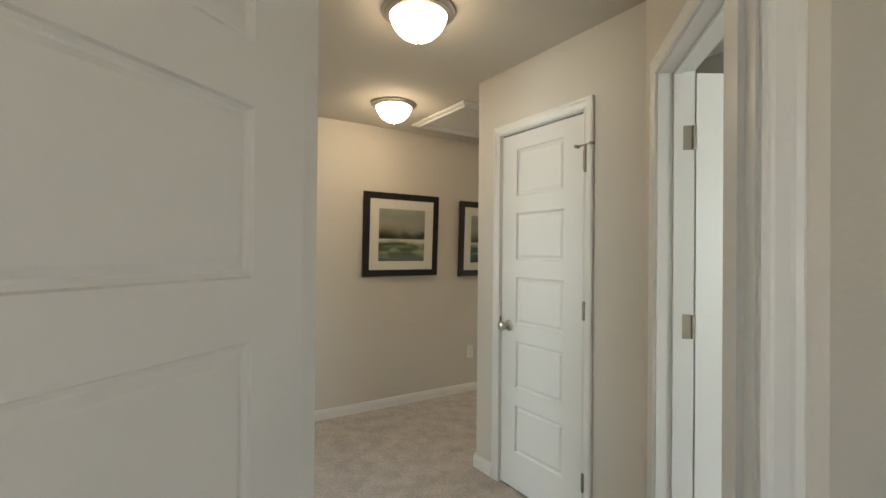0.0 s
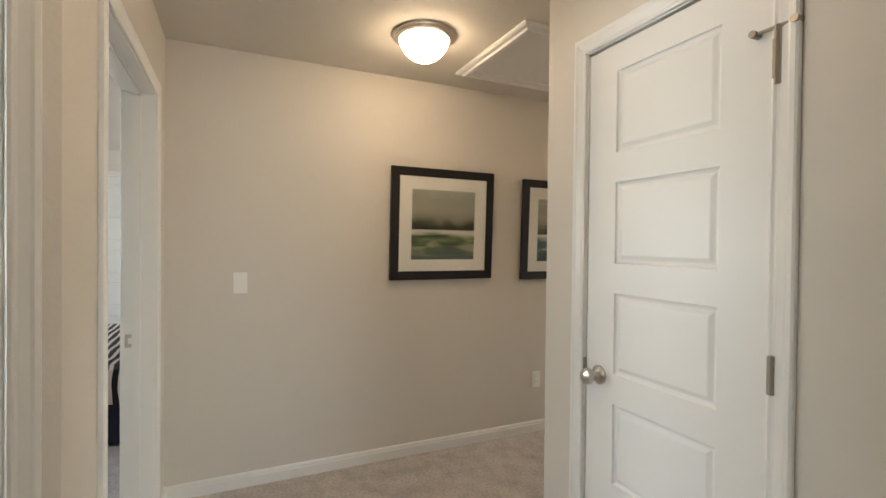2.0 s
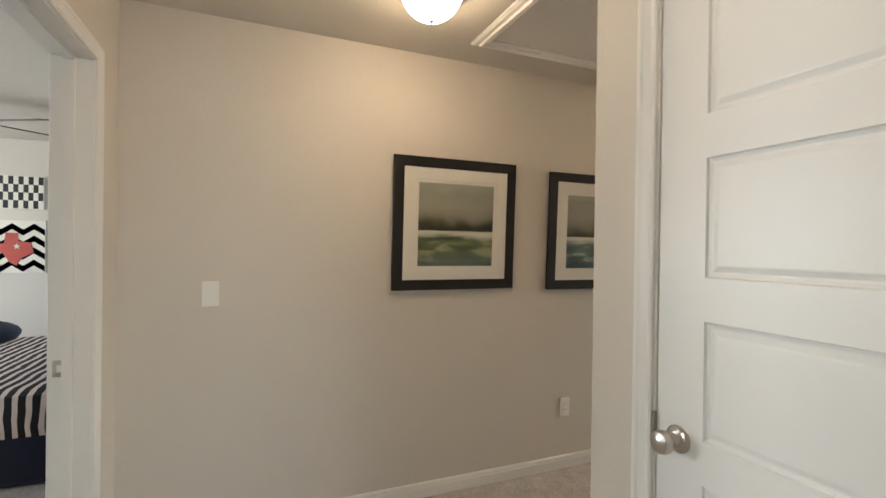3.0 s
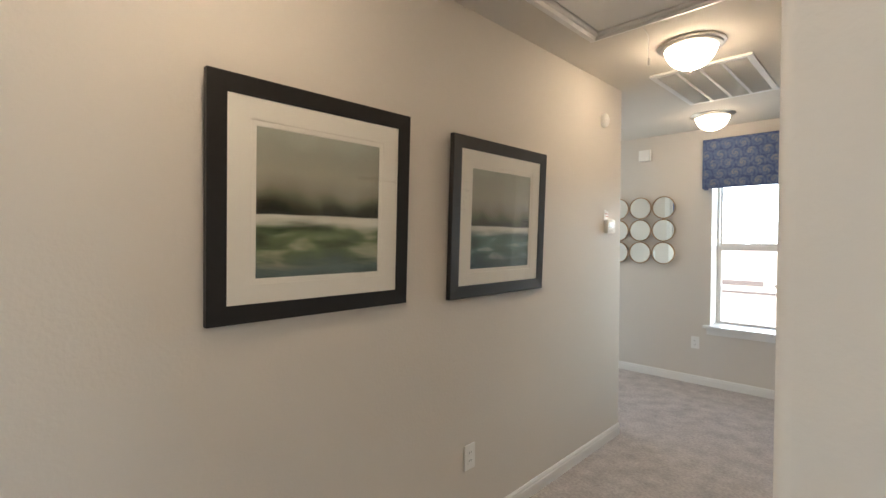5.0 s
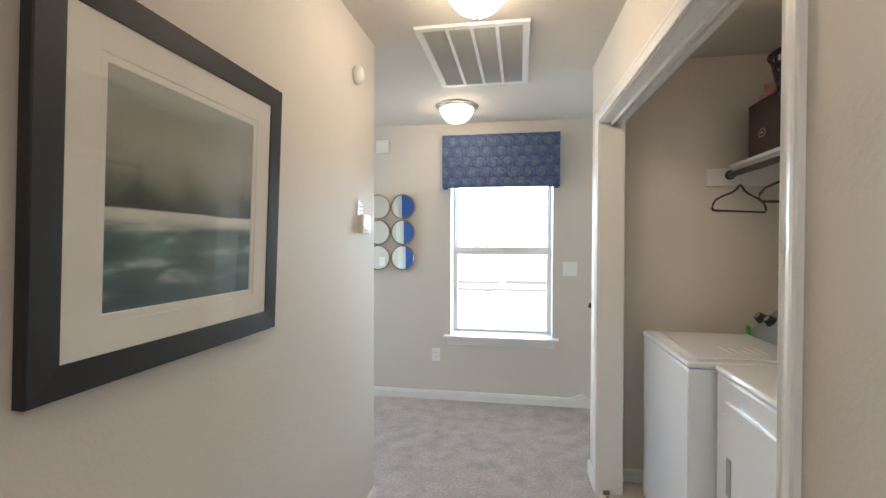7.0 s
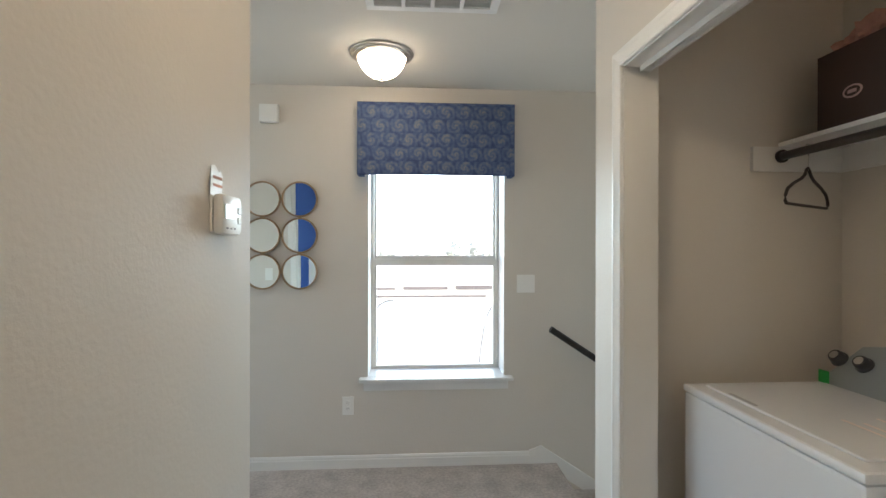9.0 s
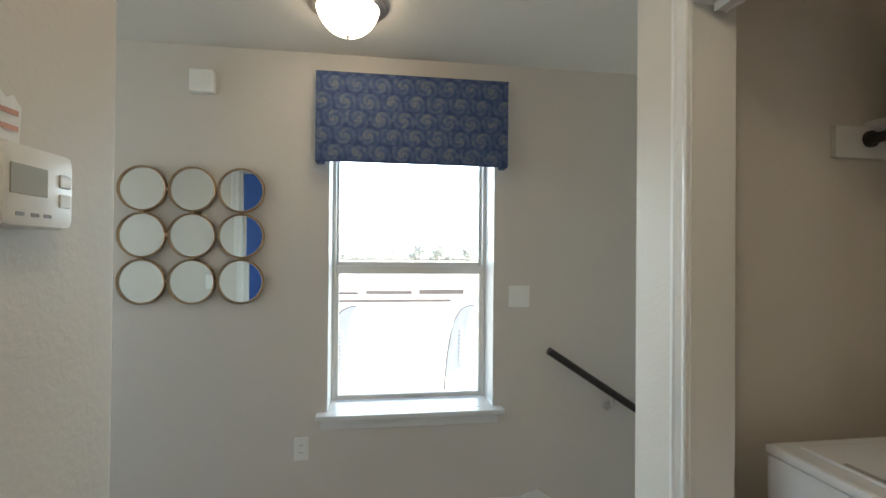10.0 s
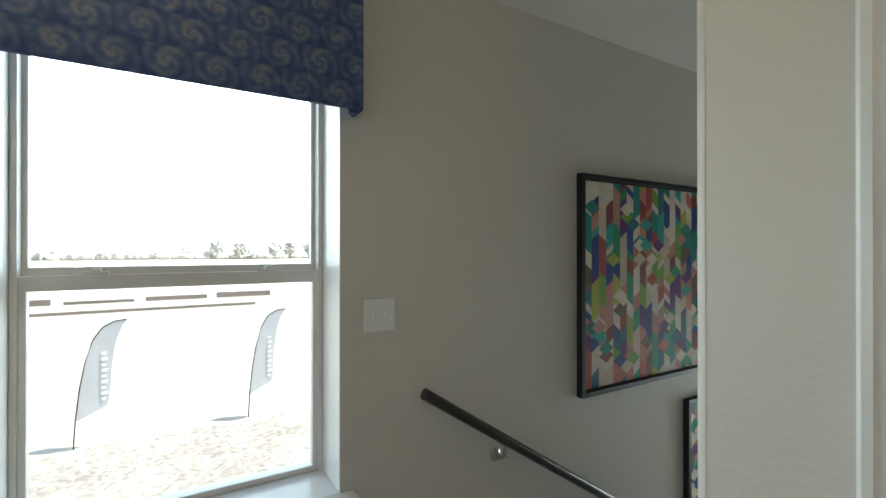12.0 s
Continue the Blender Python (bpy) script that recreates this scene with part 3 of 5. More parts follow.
def swirl_fabric():
    """Blue upholstery cloth with staggered rows of small whirls."""
    m, nt, b = nodes_of("blue_swirl_cloth", 0.85)
    tc = nt.nodes.new("ShaderNodeTexCoord")
    sep = nt.nodes.new("ShaderNodeSeparateXYZ")
    nt.links.new(tc.outputs["Object"], sep.inputs[0])
    px, pz = 0.117, 0.087
    zr = math_node(nt, "DIVIDE", sep.outputs["Z"], pz)
    row = math_node(nt, "FLOOR", zr)
    odd = math_node(nt, "MULTIPLY", math_node(nt, "MODULO", math_node(nt, "ADD", row, 40.0), 2.0), 0.5)
    u = math_node(nt, "ADD", math_node(nt, "DIVIDE", sep.outputs["X"], px), odd)
    cu = math_node(nt, "SUBTRACT", math_node(nt, "FRACT", math_node(nt, "ADD", u, 50.0)), 0.5)
    cz = math_node(nt, "MULTIPLY", math_node(nt, "SUBTRACT", math_node(nt, "FRACT", math_node(nt, "ADD", zr, 40.0)), 0.5), pz / px)
    r = math_node(nt, "SQRT", math_node(nt, "ADD", math_node(nt, "MULTIPLY", cu, cu), math_node(nt, "MULTIPLY", cz, cz)))
    ang = math_node(nt, "ARCTAN2", cz, cu)
    sw = math_node(nt, "SINE", math_node(nt, "ADD", math_node(nt, "MULTIPLY", math_node(nt, "POWER", r, 0.6), 24.0), math_node(nt, "MULTIPLY", ang, 2.0)))
    no = nt.nodes.new("ShaderNodeTexNoise")
    no.inputs["Scale"].default_value, no.inputs["Detail"].default_value = 40, 4
    nt.links.new(tc.outputs["Object"], no.inputs["Vector"])
    glow = math_node(nt, "ADD", math_node(nt, "MULTIPLY", r, -0.75), math_node(nt, "MULTIPLY", cz, 0.22))
    f = math_node(nt, "ADD", math_node(nt, "ADD", math_node(nt, "MULTIPLY", sw, 0.12), math_node(nt, "ADD", no.outputs["Fac"], 0.22)), glow)
    rp = nt.nodes.new("ShaderNodeValToRGB")
    nt.links.new(f, rp.inputs[0])
    cr = rp.color_ramp
    cr.elements[0].position, cr.elements[0].color = 0.15, (0.030, 0.050, 0.140, 1)
    cr.elements[1].position, cr.elements[1].color = 0.9, (0.185, 0.185, 0.20, 1)
    e = cr.elements.new(0.5)
    e.color = (0.068, 0.105, 0.205, 1)
    nt.links.new(rp.outputs[0], b.inputs["Base Color"])
    bu = nt.nodes.new("ShaderNodeBump")
    bu.inputs["Strength"].default_value, bu.inputs["Distance"].default_value = 0.4, 0.001
    wv = nt.nodes.new("ShaderNodeTexNoise")
    wv.inputs["Scale"].default_value = 900
    nt.links.new(tc.outputs["Object"], wv.inputs["Vector"])
    nt.links.new(wv.outputs["Fac"], bu.inputs["Height"])
    nt.links.new(bu.outputs[0], b.inputs["Normal"])
    return m


def island_colours(name, colours, rough=0.6):
    """Each loose piece of the mesh takes one of the colours, with a watery grain."""
    m, nt, b = nodes_of(name, rough)
    g = nt.nodes.new("ShaderNodeNewGeometry")
    rp = nt.nodes.new("ShaderNodeValToRGB")
    rp.color_ramp.interpolation = "CONSTANT"
    cr = rp.color_ramp
    while len(cr.elements) < len(colours):
        cr.elements.new(0.5)
    for i, (e, c) in enumerate(zip(cr.elements, colours)):
        e.position, e.color = i / len(colours), (*c, 1)
    nt.links.new(g.outputs["Random Per Island"], rp.inputs[0])
    tc = nt.nodes.new("ShaderNodeTexCoord")
    mp = nt.nodes.new("ShaderNodeMapping")
    mp.inputs["Scale"].default_value = (30, 1, 6)
    nt.links.new(tc.outputs["Object"], mp.inputs[0])
    no = nt.nodes.new("ShaderNodeTexNoise")
    no.inputs["Detail"].default_value = 4
    nt.links.new(mp.outputs[0], no.inputs["Vector"])
    f = math_node(nt, "ADD", math_node(nt, "MULTIPLY", no.outputs["Fac"], 1.0), 0.5)
    mul = nt.nodes.new("ShaderNodeVectorMath")
    mul.operation = "SCALE"
    nt.links.new(rp.outputs[0], mul.inputs[0])
    nt.links.new(f, mul.inputs["Scale"])
    nt.links.new(mul.outputs[0], b.inputs["Base Color"])
    return m


def striped(name, axis, period, dark, light, share=0.35):
    m, nt, b = nodes_of(name, 0.9)
    tc = nt.nodes.new("ShaderNodeTexCoord")
    sep = nt.nodes.new("ShaderNodeSeparateXYZ")
    nt.links.new(tc.outputs["Object"], sep.inputs[0])
    no = nt.nodes.new("ShaderNodeTexNoise")
    no.inputs["Scale"].default_value = 4
    nt.links.new(tc.outputs["Object"], no.inputs["Vector"])
    v = math_node(nt, "ADD", math_node(nt, "DIVIDE", sep.outputs[axis], period), math_node(nt, "MULTIPLY", no.outputs["Fac"], 0.9))
    on = math_node(nt, "LESS_THAN", math_node(nt, "FRACT", math_node(nt, "ADD", v, 100.0)), share)
    mix = nt.nodes.new("ShaderNodeMix")
    mix.data_type = "RGBA"
    mix.inputs["A"].default_value, mix.inputs["B"].default_value = (*dark, 1), (*light, 1)
    nt.links.new(on, mix.inputs["Factor"])
    nt.links.new(mix.outputs["Result"], b.inputs["Base Color"])
    return m


M_GLASS = glass_pane("clear_glass")
M_MIRROR = mat("mirror_silver", (0.86, 0.90, 0.88), 0.015, 1.0, vary=0.0)
M_MATBOARD = mat("white_mat_board", (0.78, 0.755, 0.69), 0.8, vary=0.02, scale=10)
M_BRONZE = mat("copper_bronze_wire", (0.50, 0.33, 0.265), 0.36, 0.85, vary=0.3, scale=25)
M_GOLDRIM = mat("aged_gold_rim", (0.42, 0.30, 0.19), 0.38, 0.85, vary=0.25, scale=40)
M_VINYLWHITE = mat("window_vinyl", (0.72, 0.70, 0.66), 0.4, vary=0.02)
M_RAIL = mat("dark_stained_rail", (0.022, 0.015, 0.013), 0.28, vary=0.3, scale=30, coat=0.3)
M_APPL = mat("white_enamel", (0.78, 0.80, 0.83), 0.22, vary=0.01, coat=0.4)
M_CONSOLE = mat("grey_console", (0.30, 0.33, 0.33), 0.35, 0.3, vary=0.05)
M_KNOB = mat("dark_knob", (0.04, 0.04, 0.045), 0.3, 0.2)
M_CHROME = mat("chrome", (0.7, 0.7, 0.7), 0.12, 1.0)
M_BROWN = mat("dark_brown_card", (0.055, 0.028, 0.020), 0.55, vary=0.15)
M_PINK = mat("pink_tissue", (0.62, 0.34, 0.27), 0.8, vary=0.15, scale=20)
M_BASKET = mat("black_basket_plastic", (0.018, 0.017, 0.018), 0.4, vary=0.2)
M_HANGER = mat("dark_grey_hanger", (0.055, 0.042, 0.038), 0.6)
M_GREEN = mat("green_tag", (0.01, 0.36, 0.06), 0.5)
M_GREY = mat("grey_louver", (0.74, 0.73, 0.70), 0.5, vary=0.05)
M_LABEL = mat("pale_label", (0.55, 0.38, 0.33), 0.6)
M_NOTICE = mat("faded_notice_print", (0.66, 0.56, 0.52), 0.5)
M_RED = mat("red_lettering", (0.5, 0.08, 0.06), 0.6)
M_INK = mat("grey_ink", (0.30, 0.30, 0.30), 0.6)
M_LCD = mat("display_glass", (0.45, 0.46, 0.42), 0.15)
M_NAVY = mat("navy_cloth", (0.010, 0.013, 0.03), 0.9)
M_NAVYPRINT = mat("navy_print", (0.022, 0.026, 0.15), 0.7, vary=0.08)
M_FANWOOD = mat("dark_fan_blade", (0.10, 0.048, 0.034), 0.4, vary=0.3, scale=8)
M_SWIRL = swirl_fabric()


def east_wall(y, z):
    """Frame on the hall's east wall at y; x to the viewer's right, y into the wall."""
    a = math.degrees(math.atan2(HC[1] - E1[1], HC[0] - E1[0]))
    return pose(HC[0] + (y - HC[1]) * ux / uy, y, z, 0, 0, a)


def west_wall(y, z):
    return pose(0.0, y, z, 0, 0, 90)


def north_wall(x, z):
    return pose(x, WINDOW_Y, z)


# ---- framed prints ----
def frame_ring(bm, w, h, fw, d, d_in):
    """A mitred picture frame moulding, back at y=0, front towards -y."""
    prof = [(0, 0), (0, -d), (0.003, -d - 0.002), (fw - 0.006, -d + 0.001), (fw, -d_in), (fw, 0)]
    rows = []
    for a, y in prof:
        rows.append([bm.verts.new(c) for c in ((-w / 2 + a, y, -h / 2 + a), (w / 2 - a, y, -h / 2 + a), (w / 2 - a, y, h / 2 - a), (-w / 2 + a, y, h / 2 - a))])
    for p, q in zip(rows, rows[1:]):
        for k in range(4):
            bm.faces.new((p[k], p[(k + 1) % 4], q[(k + 1) % 4], q[k]))


def framed_print(y0, y1, z0, z1, material, label):
    """A glazed print on the west wall, hung on a wire so that its top leans out a little."""
    w, h = y1 - y0, z1 - z0
    e = thing("framed_print", west_wall((y0 + y1) / 2, z0) @ pose(0, -0.002, 0, 2.1) @ pose(0, 0, h / 2), label, "framed picture", "hall prints")
    bm = bmesh.new()
    frame_ring(bm, w, h, 0.056, 0.022, 0.0205)
    part("frame", bm, M_BLACK, e, "wide flat black wooden frame")
    bm = bmesh.new()
    ow, oh, dz = 0.230, 0.230, -0.003
    iw, ih = w / 2 - 0.05, h / 2 - 0.05
    rings = []
    for a, b, y in ((iw, ih, -0.018), (ow + 0.016, oh + 0.016, -0.018), (ow + 0.014, oh + 0.014, -0.0165), (ow, oh, -0.0165), (ow - 0.002, oh - 0.002, -0.015)):
        rings.append([bm.verts.new((sx * a, y, sz * b + (dz if a < iw else 0))) for sx, sz in ((-1, -1), (1, -1), (1, 1), (-1, 1))])
    for p, q in zip(rings, rings[1:]):
        for k in range(4):
            bm.faces.new((p[k], p[(k + 1) % 4], q[(k + 1) % 4], q[k]))
    part("mat_board", bm, M_MATBOARD, e, "white double mat board")
    bm = bmesh.new()
    box(bm, -ow, ow, -0.0148, -0.001, -oh + dz, oh + dz)
    part("print", bm, material, e, "misty green landscape print")
    bm = bmesh.new()
    box(bm, -iw, iw, -0.0200, -0.0192, -ih, ih)
    g = part("glass", bm, M_GLASS, e)
    g.visible_shadow = False


framed_print(1.812, 2.552, 1.145, 1.870, landscape_print("misty_green_landscape", (0.035, 0.060, 0.022), (0.115, 0.165, 0.072), (0.36, 0.37, 0.25), (0.075, 0.120, 0.115), 3.0), "misty green landscape print in a wide black frame with white mat")
framed_print(2.799, 3.529, 1.130, 1.851, landscape_print("misty_teal_landscape", (0.030, 0.070, 0.058), (0.095, 0.180, 0.150), (0.42, 0.47, 0.42), (0.035, 0.075, 0.085), 7.3), "misty teal landscape print in a wide black frame with white mat")


# ---- plates ----
def wall_plate(name, m, w, h, kinds, label, category):
    e = thing(name, m @ pose(0, -0.001, 0), label, category)
    bm = bmesh.new()
    box(bm, -w / 2, w / 2, -0.006, 0, -h / 2, h / 2, bev=0.002)
    part("cover_plate", bm, M_PLASTIC, e)
    n = len(kinds)
    for i, k in enumerate(kinds):
        x = (i - (n - 1) / 2) * 0.046
        if k == "rocker":
            bm = bmesh.new()
            box(bm, x - 0.0165, x + 0.0165, -0.009, -0.006, -0.033, 0.033, bev=0.001)
            part("rocker", bm, M_PLASTIC, e)
        elif k == "toggle":
            bm = bmesh.new()
            box(bm, x - 0.005, x + 0.005, -0.008, -0.006, -0.012, 0.012)
            box(bm, x - 0.0035, x + 0.0035, -0.017, -0.008, 0.001, 0.009)
            part("toggle", bm, M_PLASTIC, e)
        else:
            for z in (-0.019, 0.019):
                bm = bmesh.new()
                box(bm, x - 0.016, x + 0.016, -0.008, -0.006, z - 0.014, z + 0.014, bev=0.001)
                o = part("socket", bm, M_PLASTIC, e)
                bm = bmesh.new()
                box(bm, x - 0.007, x - 0.005, -0.0083, -0.008, z - 0.003, z + 0.006)
                box(bm, x + 0.005, x + 0.007, -0.0083, -0.008, z - 0.003, z + 0.006)
                part("socket_slot", bm, M_GAPSHADE, e)
    return e


wall_plate("light_switch", west_wall(0.948, 1.15), 0.072, 0.117, ["toggle"], "white single light switch on the beige wall", "light switch")
wall_plate("wall_outlet", west_wall(2.957, 0.385), 0.072, 0.117, ["outlet"], "white wall outlet above the baseboard", "wall outlet")
wall_plate("wall_outlet", north_wall(0.037, 0.397), 0.072, 0.117, ["outlet"], "white wall outlet below the window", "wall outlet")
wall_plate("light_switch", north_wall(1.187, 1.174), 0.118, 0.117, ["toggle", "toggle"], "white double light switch beside the window", "light switch")
wall_plate("light_switch", pose(-0.98, HALL_END_Y, 1.15, 0, 0, 180), 0.072, 0.117, ["toggle"], "white single light switch on the landing wall", "light switch")

# thermostat with a paper tag on top
th = thing("thermostat", west_wall(4.374, 1.481), "white thermostat with a small grey display", "thermostat")
bm = bmesh.new()
box(bm, -0.054, 0.054, -0.008, -0.0005, -0.042, 0.042, bev=0.003)
part("back_plate", bm, M_PLASTIC, th)
bm = bmesh.new()
box(bm, -0.058, 0.056, -0.034, -0.008, -0.047, 0.047, bev=0.013)
part("case", bm, M_PLASTIC, th, smooth=True)
bm = bmesh.new()
box(bm, -0.050, 0.004, -0.0352, -0.0335, -0.010, 0.022)
part("display", bm, M_LCD, th)
bm = bmesh.new()
for z in (-0.012, 0.012):
    box(bm, 0.024, 0.044, -0.0362, -0.0335, z - 0.008, z + 0.008, bev=0.002)
part("button", bm, M_PLASTIC, th)
bm = bmesh.new()
for x in (-0.036, -0.014, 0.006):
    box(bm, x - 0.006, x + 0.006, -0.0346, -0.0338, -0.034, -0.030)
part("lettering", bm, M_INK, th)
tg = thing("paper_tag", west_wall(4.362, 1.555) @ pose(0, -0.004, 0), "torn white paper tag above the thermostat", "paper tag")
bm = bmesh.new()
vs = [bm.verts.new(c) for c in ((-0.046, 0, -0.032), (0.014, -0.001, -0.032), (0.014, -0.003, 0.018), (0.002, -0.003, 0.030), (-0.008, -0.003, 0.024), (-0.028, -0.003, 0.038), (-0.046, -0.002, 0.035))]
bm.faces.new(vs)
r = bmesh.ops.extrude_face_region(bm, geom=list(bm.faces))
bmesh.ops.translate(bm, verts=[v for v in r["geom"] if isinstance(v, bmesh.types.BMVert)], vec=(0, -0.0008, 0))
part("paper", bm, M_PLASTIC, tg)
for z in (-0.008, 0.010):
    bm = bmesh.new()
    box(bm, -0.040, 0.008, -0.0052, -0.0046, z - 0.003, z + 0.003)
    part("printed_line", bm, M_PINK, tg, "faded red printed line")
# motion sensor
ms = thing("motion_sensor", west_wall(4.29, 2.18), "small white rounded motion sensor high on the wall", "motion sensor")
bm = bmesh.new()
lathe(bm, [(0, 0.0), (0.030, 0.0), (0.034, 0.008), (0.033, 0.022), (0.026, 0.034), (0.014, 0.041), (0, 0.043)], pose(0, -0.001, 0, 90) @ Matrix.Diagonal((1, 1.35, 1, 1)), 24)
part("sensor_case", bm, M_PLASTIC, ms, smooth=True)
# door chime
ch = thing("door_chime", north_wall(-0.452, 2.250), "white square door chime box near the ceiling", "door chime")
bm = bmesh.new()
box(bm, -0.058, 0.058, -0.045, -0.001, -0.056, 0.056, bev=0.007)
part("chime_box", bm, M_PLASTIC, ch)
bm = bmesh.new()
for i in range(7):
    box(bm, -0.034, 0.034, -0.0464, -0.045, -0.034 + i * 0.011, -0.029 + i * 0.011)
part("grille", bm, M_PLASTIC, ch)

# ---- ceiling fittings ----
# attic hatch
ha = thing("attic_hatch", pose(0.612, 2.90, H), "white attic hatch panel in a moulded frame, with a pull cord", "attic hatch")
hx, hy = 0.375, 0.745
bm = bmesh.new()
prof = [(0, 0), (0, 0.010), (0.012, 0.018), (0.030, 0.020), (0.036, 0.030), (0.050, 0.032), (0.058, 0.018), (0.072, 0.020), (0.082, 0.012), (0.082, 0.0)]
rows = []
for a, z in prof:
    rows.append([bm.verts.new((sx * (hx - a), sy * (hy - a), -z - 0.001)) for sx, sy in ((-1, -1), (1, -1), (1, 1), (-1, 1))])
for p, q in zip(rows, rows[1:]):
    for k in range(4):
        bm.faces.new((p[k], p[(k + 1) % 4], q[(k + 1) % 4], q[k]))
part("hatch_frame", bm, M_TRIM, ha)
bm = bmesh.new()
box(bm, -hx + 0.086, hx - 0.086, -hy + 0.086, hy - 0.086, -0.007, -0.001)
part("hatch_panel", bm, M_TRIM, ha)
bm = bmesh.new()
tube(bm, [(-0.09, hy - 0.10, -0.004), (-0.088, hy - 0.03, -0.036), (-0.085, hy + 0.02, -0.060), (-0.085, hy + 0.026, -0.165)], 0.0025, 6)
tube(bm, [(-0.085, hy + 0.026, -0.165), (-0.085, hy + 0.026, -0.200)], 0.006, 8)
part("pull_cord", bm, M_PLASTIC, ha)
# return air grille
x0, x1, y0, y1 = 0.256, 0.815, 4.40, 5.24
gr = thing("return_air_grille", pose((x0 + x1) / 2, (y0 + y1) / 2, H), "white return air grille with grey louvers", "air grille")
gx, gy = (x1 - x0) / 2, (y1 - y0) / 2
bm = bmesh.new()
box(bm, -gx, gx, -gy, gy, -0.003, -0.001)
part("backing", bm, M_GREY, gr)
bm = bmesh.new()
for a0, a1, b0, b1 in ((-gx, gx, -gy, -gy + 0.035), (-gx, gx, gy - 0.035, gy), (-gx, -gx + 0.035, -gy + 0.035, gy - 0.035), (gx - 0.035, gx, -gy + 0.035, gy - 0.035)):
    box(bm, a0, a1, b0, b1, -0.016, -0.003, bev=0.003)
part("frame", bm, M_TRIM, gr)
for i in (1, 2, 3):
    bm = bmesh.new()
    x = -gx + 0.035 + i * (2 * gx - 0.07) / 4
    box(bm, x - 0.008, x + 0.008, -gy + 0.035, gy - 0.035, -0.018, -0.003)
    part("bar", bm, M_TRIM, gr)
slat = bmesh.new()
box(slat, -gx + 0.036, gx - 0.036, -0.0075, 0.0075, -0.0007, 0.0007)
bmesh.ops.rotate(slat, verts=slat.verts, cent=(0, 0, 0), matrix=Matrix.Rotation(radians(48), 3, "X"))
first = part("slat", slat, M_GREY, gr)
n = 56
first.location = (0, -gy + 0.045, -0.0095)
for i in range(1, n):
    o = new("slat", first.data)
    o.parent = gr
    o.location = (0, -gy + 0.045 + i * (2 * gy - 0.09) / (n - 1), -0.0095)


def ceiling_register(x0, x1, y0, y1, label):
    e = thing("air_register", pose((x0 + x1) / 2, (y0 + y1) / 2, H), label, "air register")
    a, b = (x1 - x0) / 2, (y1 - y0) / 2
    # dark sheet painted as the shaded duct; the ceiling has no hole here
    bm = bmesh.new()
    box(bm, -a + 0.02, a - 0.02, -b + 0.02, b - 0.02, -0.003, -0.001)
    part("backing", bm, M_GAPSHADE, e)
    bm = bmesh.new()
    for c in ((-a, a, -b, -b + 0.032), (-a, a, b - 0.032, b), (-a, -a + 0.032, -b + 0.032, b - 0.032), (a - 0.032, a, -b + 0.032, b - 0.032)):
        box(bm, *c, -0.010, -0.001, bev=0.003)
    part("frame", bm, M_TRIM, e)
    for i in range(13):
        bm = bmesh.new()
        y = -b + 0.04 + i * (2 * b - 0.08) / 12
        box(bm, -a + 0.033, a - 0.033, y - 0.004, y + 0.004, -0.009, -0.004)
        part("fin", bm, M_TRIM, e)


ceiling_register(0.638, 0.935, 0.772, 1.025, "white ceiling air register with thin fins")
ceiling_register(1.52, 1.77, 4.04, 4.30, "white ceiling air register in the laundry closet")


# ---- copper sunburst wall mirrors ----
def loop_points(r0, r1, half, a, y, lift, flare, n=22):
    """A petal-shaped wire loop from radius r0 to r1 at the angle a."""
    pts = []
    for i in range(n):
        t = 2 * math.pi * i / n
        rr = (r0 + r1) / 2 + (r1 - r0) / 2 * math.cos(t)
        f = (rr - r0) / (r1 - r0)
        s = half * math.sin(t) * (0.35 + 0.75 * f)
        c, k = math.cos(a), math.sin(a)
        pts.append((rr * c - s * k, y - lift * (1 - abs(2 * f - 1)) * 0.5 - lift * (1 - f) - flare * f, rr * k + s * c))
    return pts


def sunburst(z, label):
    e = thing("sunburst_mirror", east_wall(2.600, z), label, "wall mirror", "copper sunburst mirrors")
    for count, r0, r1, half, y, off, lift, flare in ((20, 0.108, 0.274, 0.047, -0.010, 0.0, 0.004, 0.009), (20, 0.110, 0.252, 0.043, -0.018, 0.5, 0.003, 0.009), (34, 0.107, 0.165, 0.013, -0.027, 0.2, 0.002, 0.0)):
        for i in range(count):
            bm = bmesh.new()
            tube(bm, loop_points(r0, r1, half, 2 * math.pi * (i + off) / count, y, lift, flare), 0.0036 if r1 > 0.2 else 0.0024, 6, closed=True)
            part("wire_loop", bm, M_BRONZE, e, smooth=True)
    bm = bmesh.new()
    lathe(bm, [(0.109, 0.002), (0.109, 0.026), (0.112, 0.029), (0.115, 0.026), (0.115, 0.002)], pose(0, -0.001, 0, 90), 40)
    part("rim", bm, M_BRONZE, e, smooth=True)
    bm = bmesh.new()
    lathe(bm, [(0, 0.024), (0.111, 0.024), (0.111, 0.003), (0, 0.003)], pose(0, -0.001, 0, 90), 40)
    part("mirror_glass", bm, M_MIRROR, e)


sunburst(1.422, "round mirror in a copper wire sunburst frame")
sunburst(2.13, "upper round mirror in a copper wire sunburst frame")
sunburst(0.70, "lower round mirror in a copper wire sunburst frame")

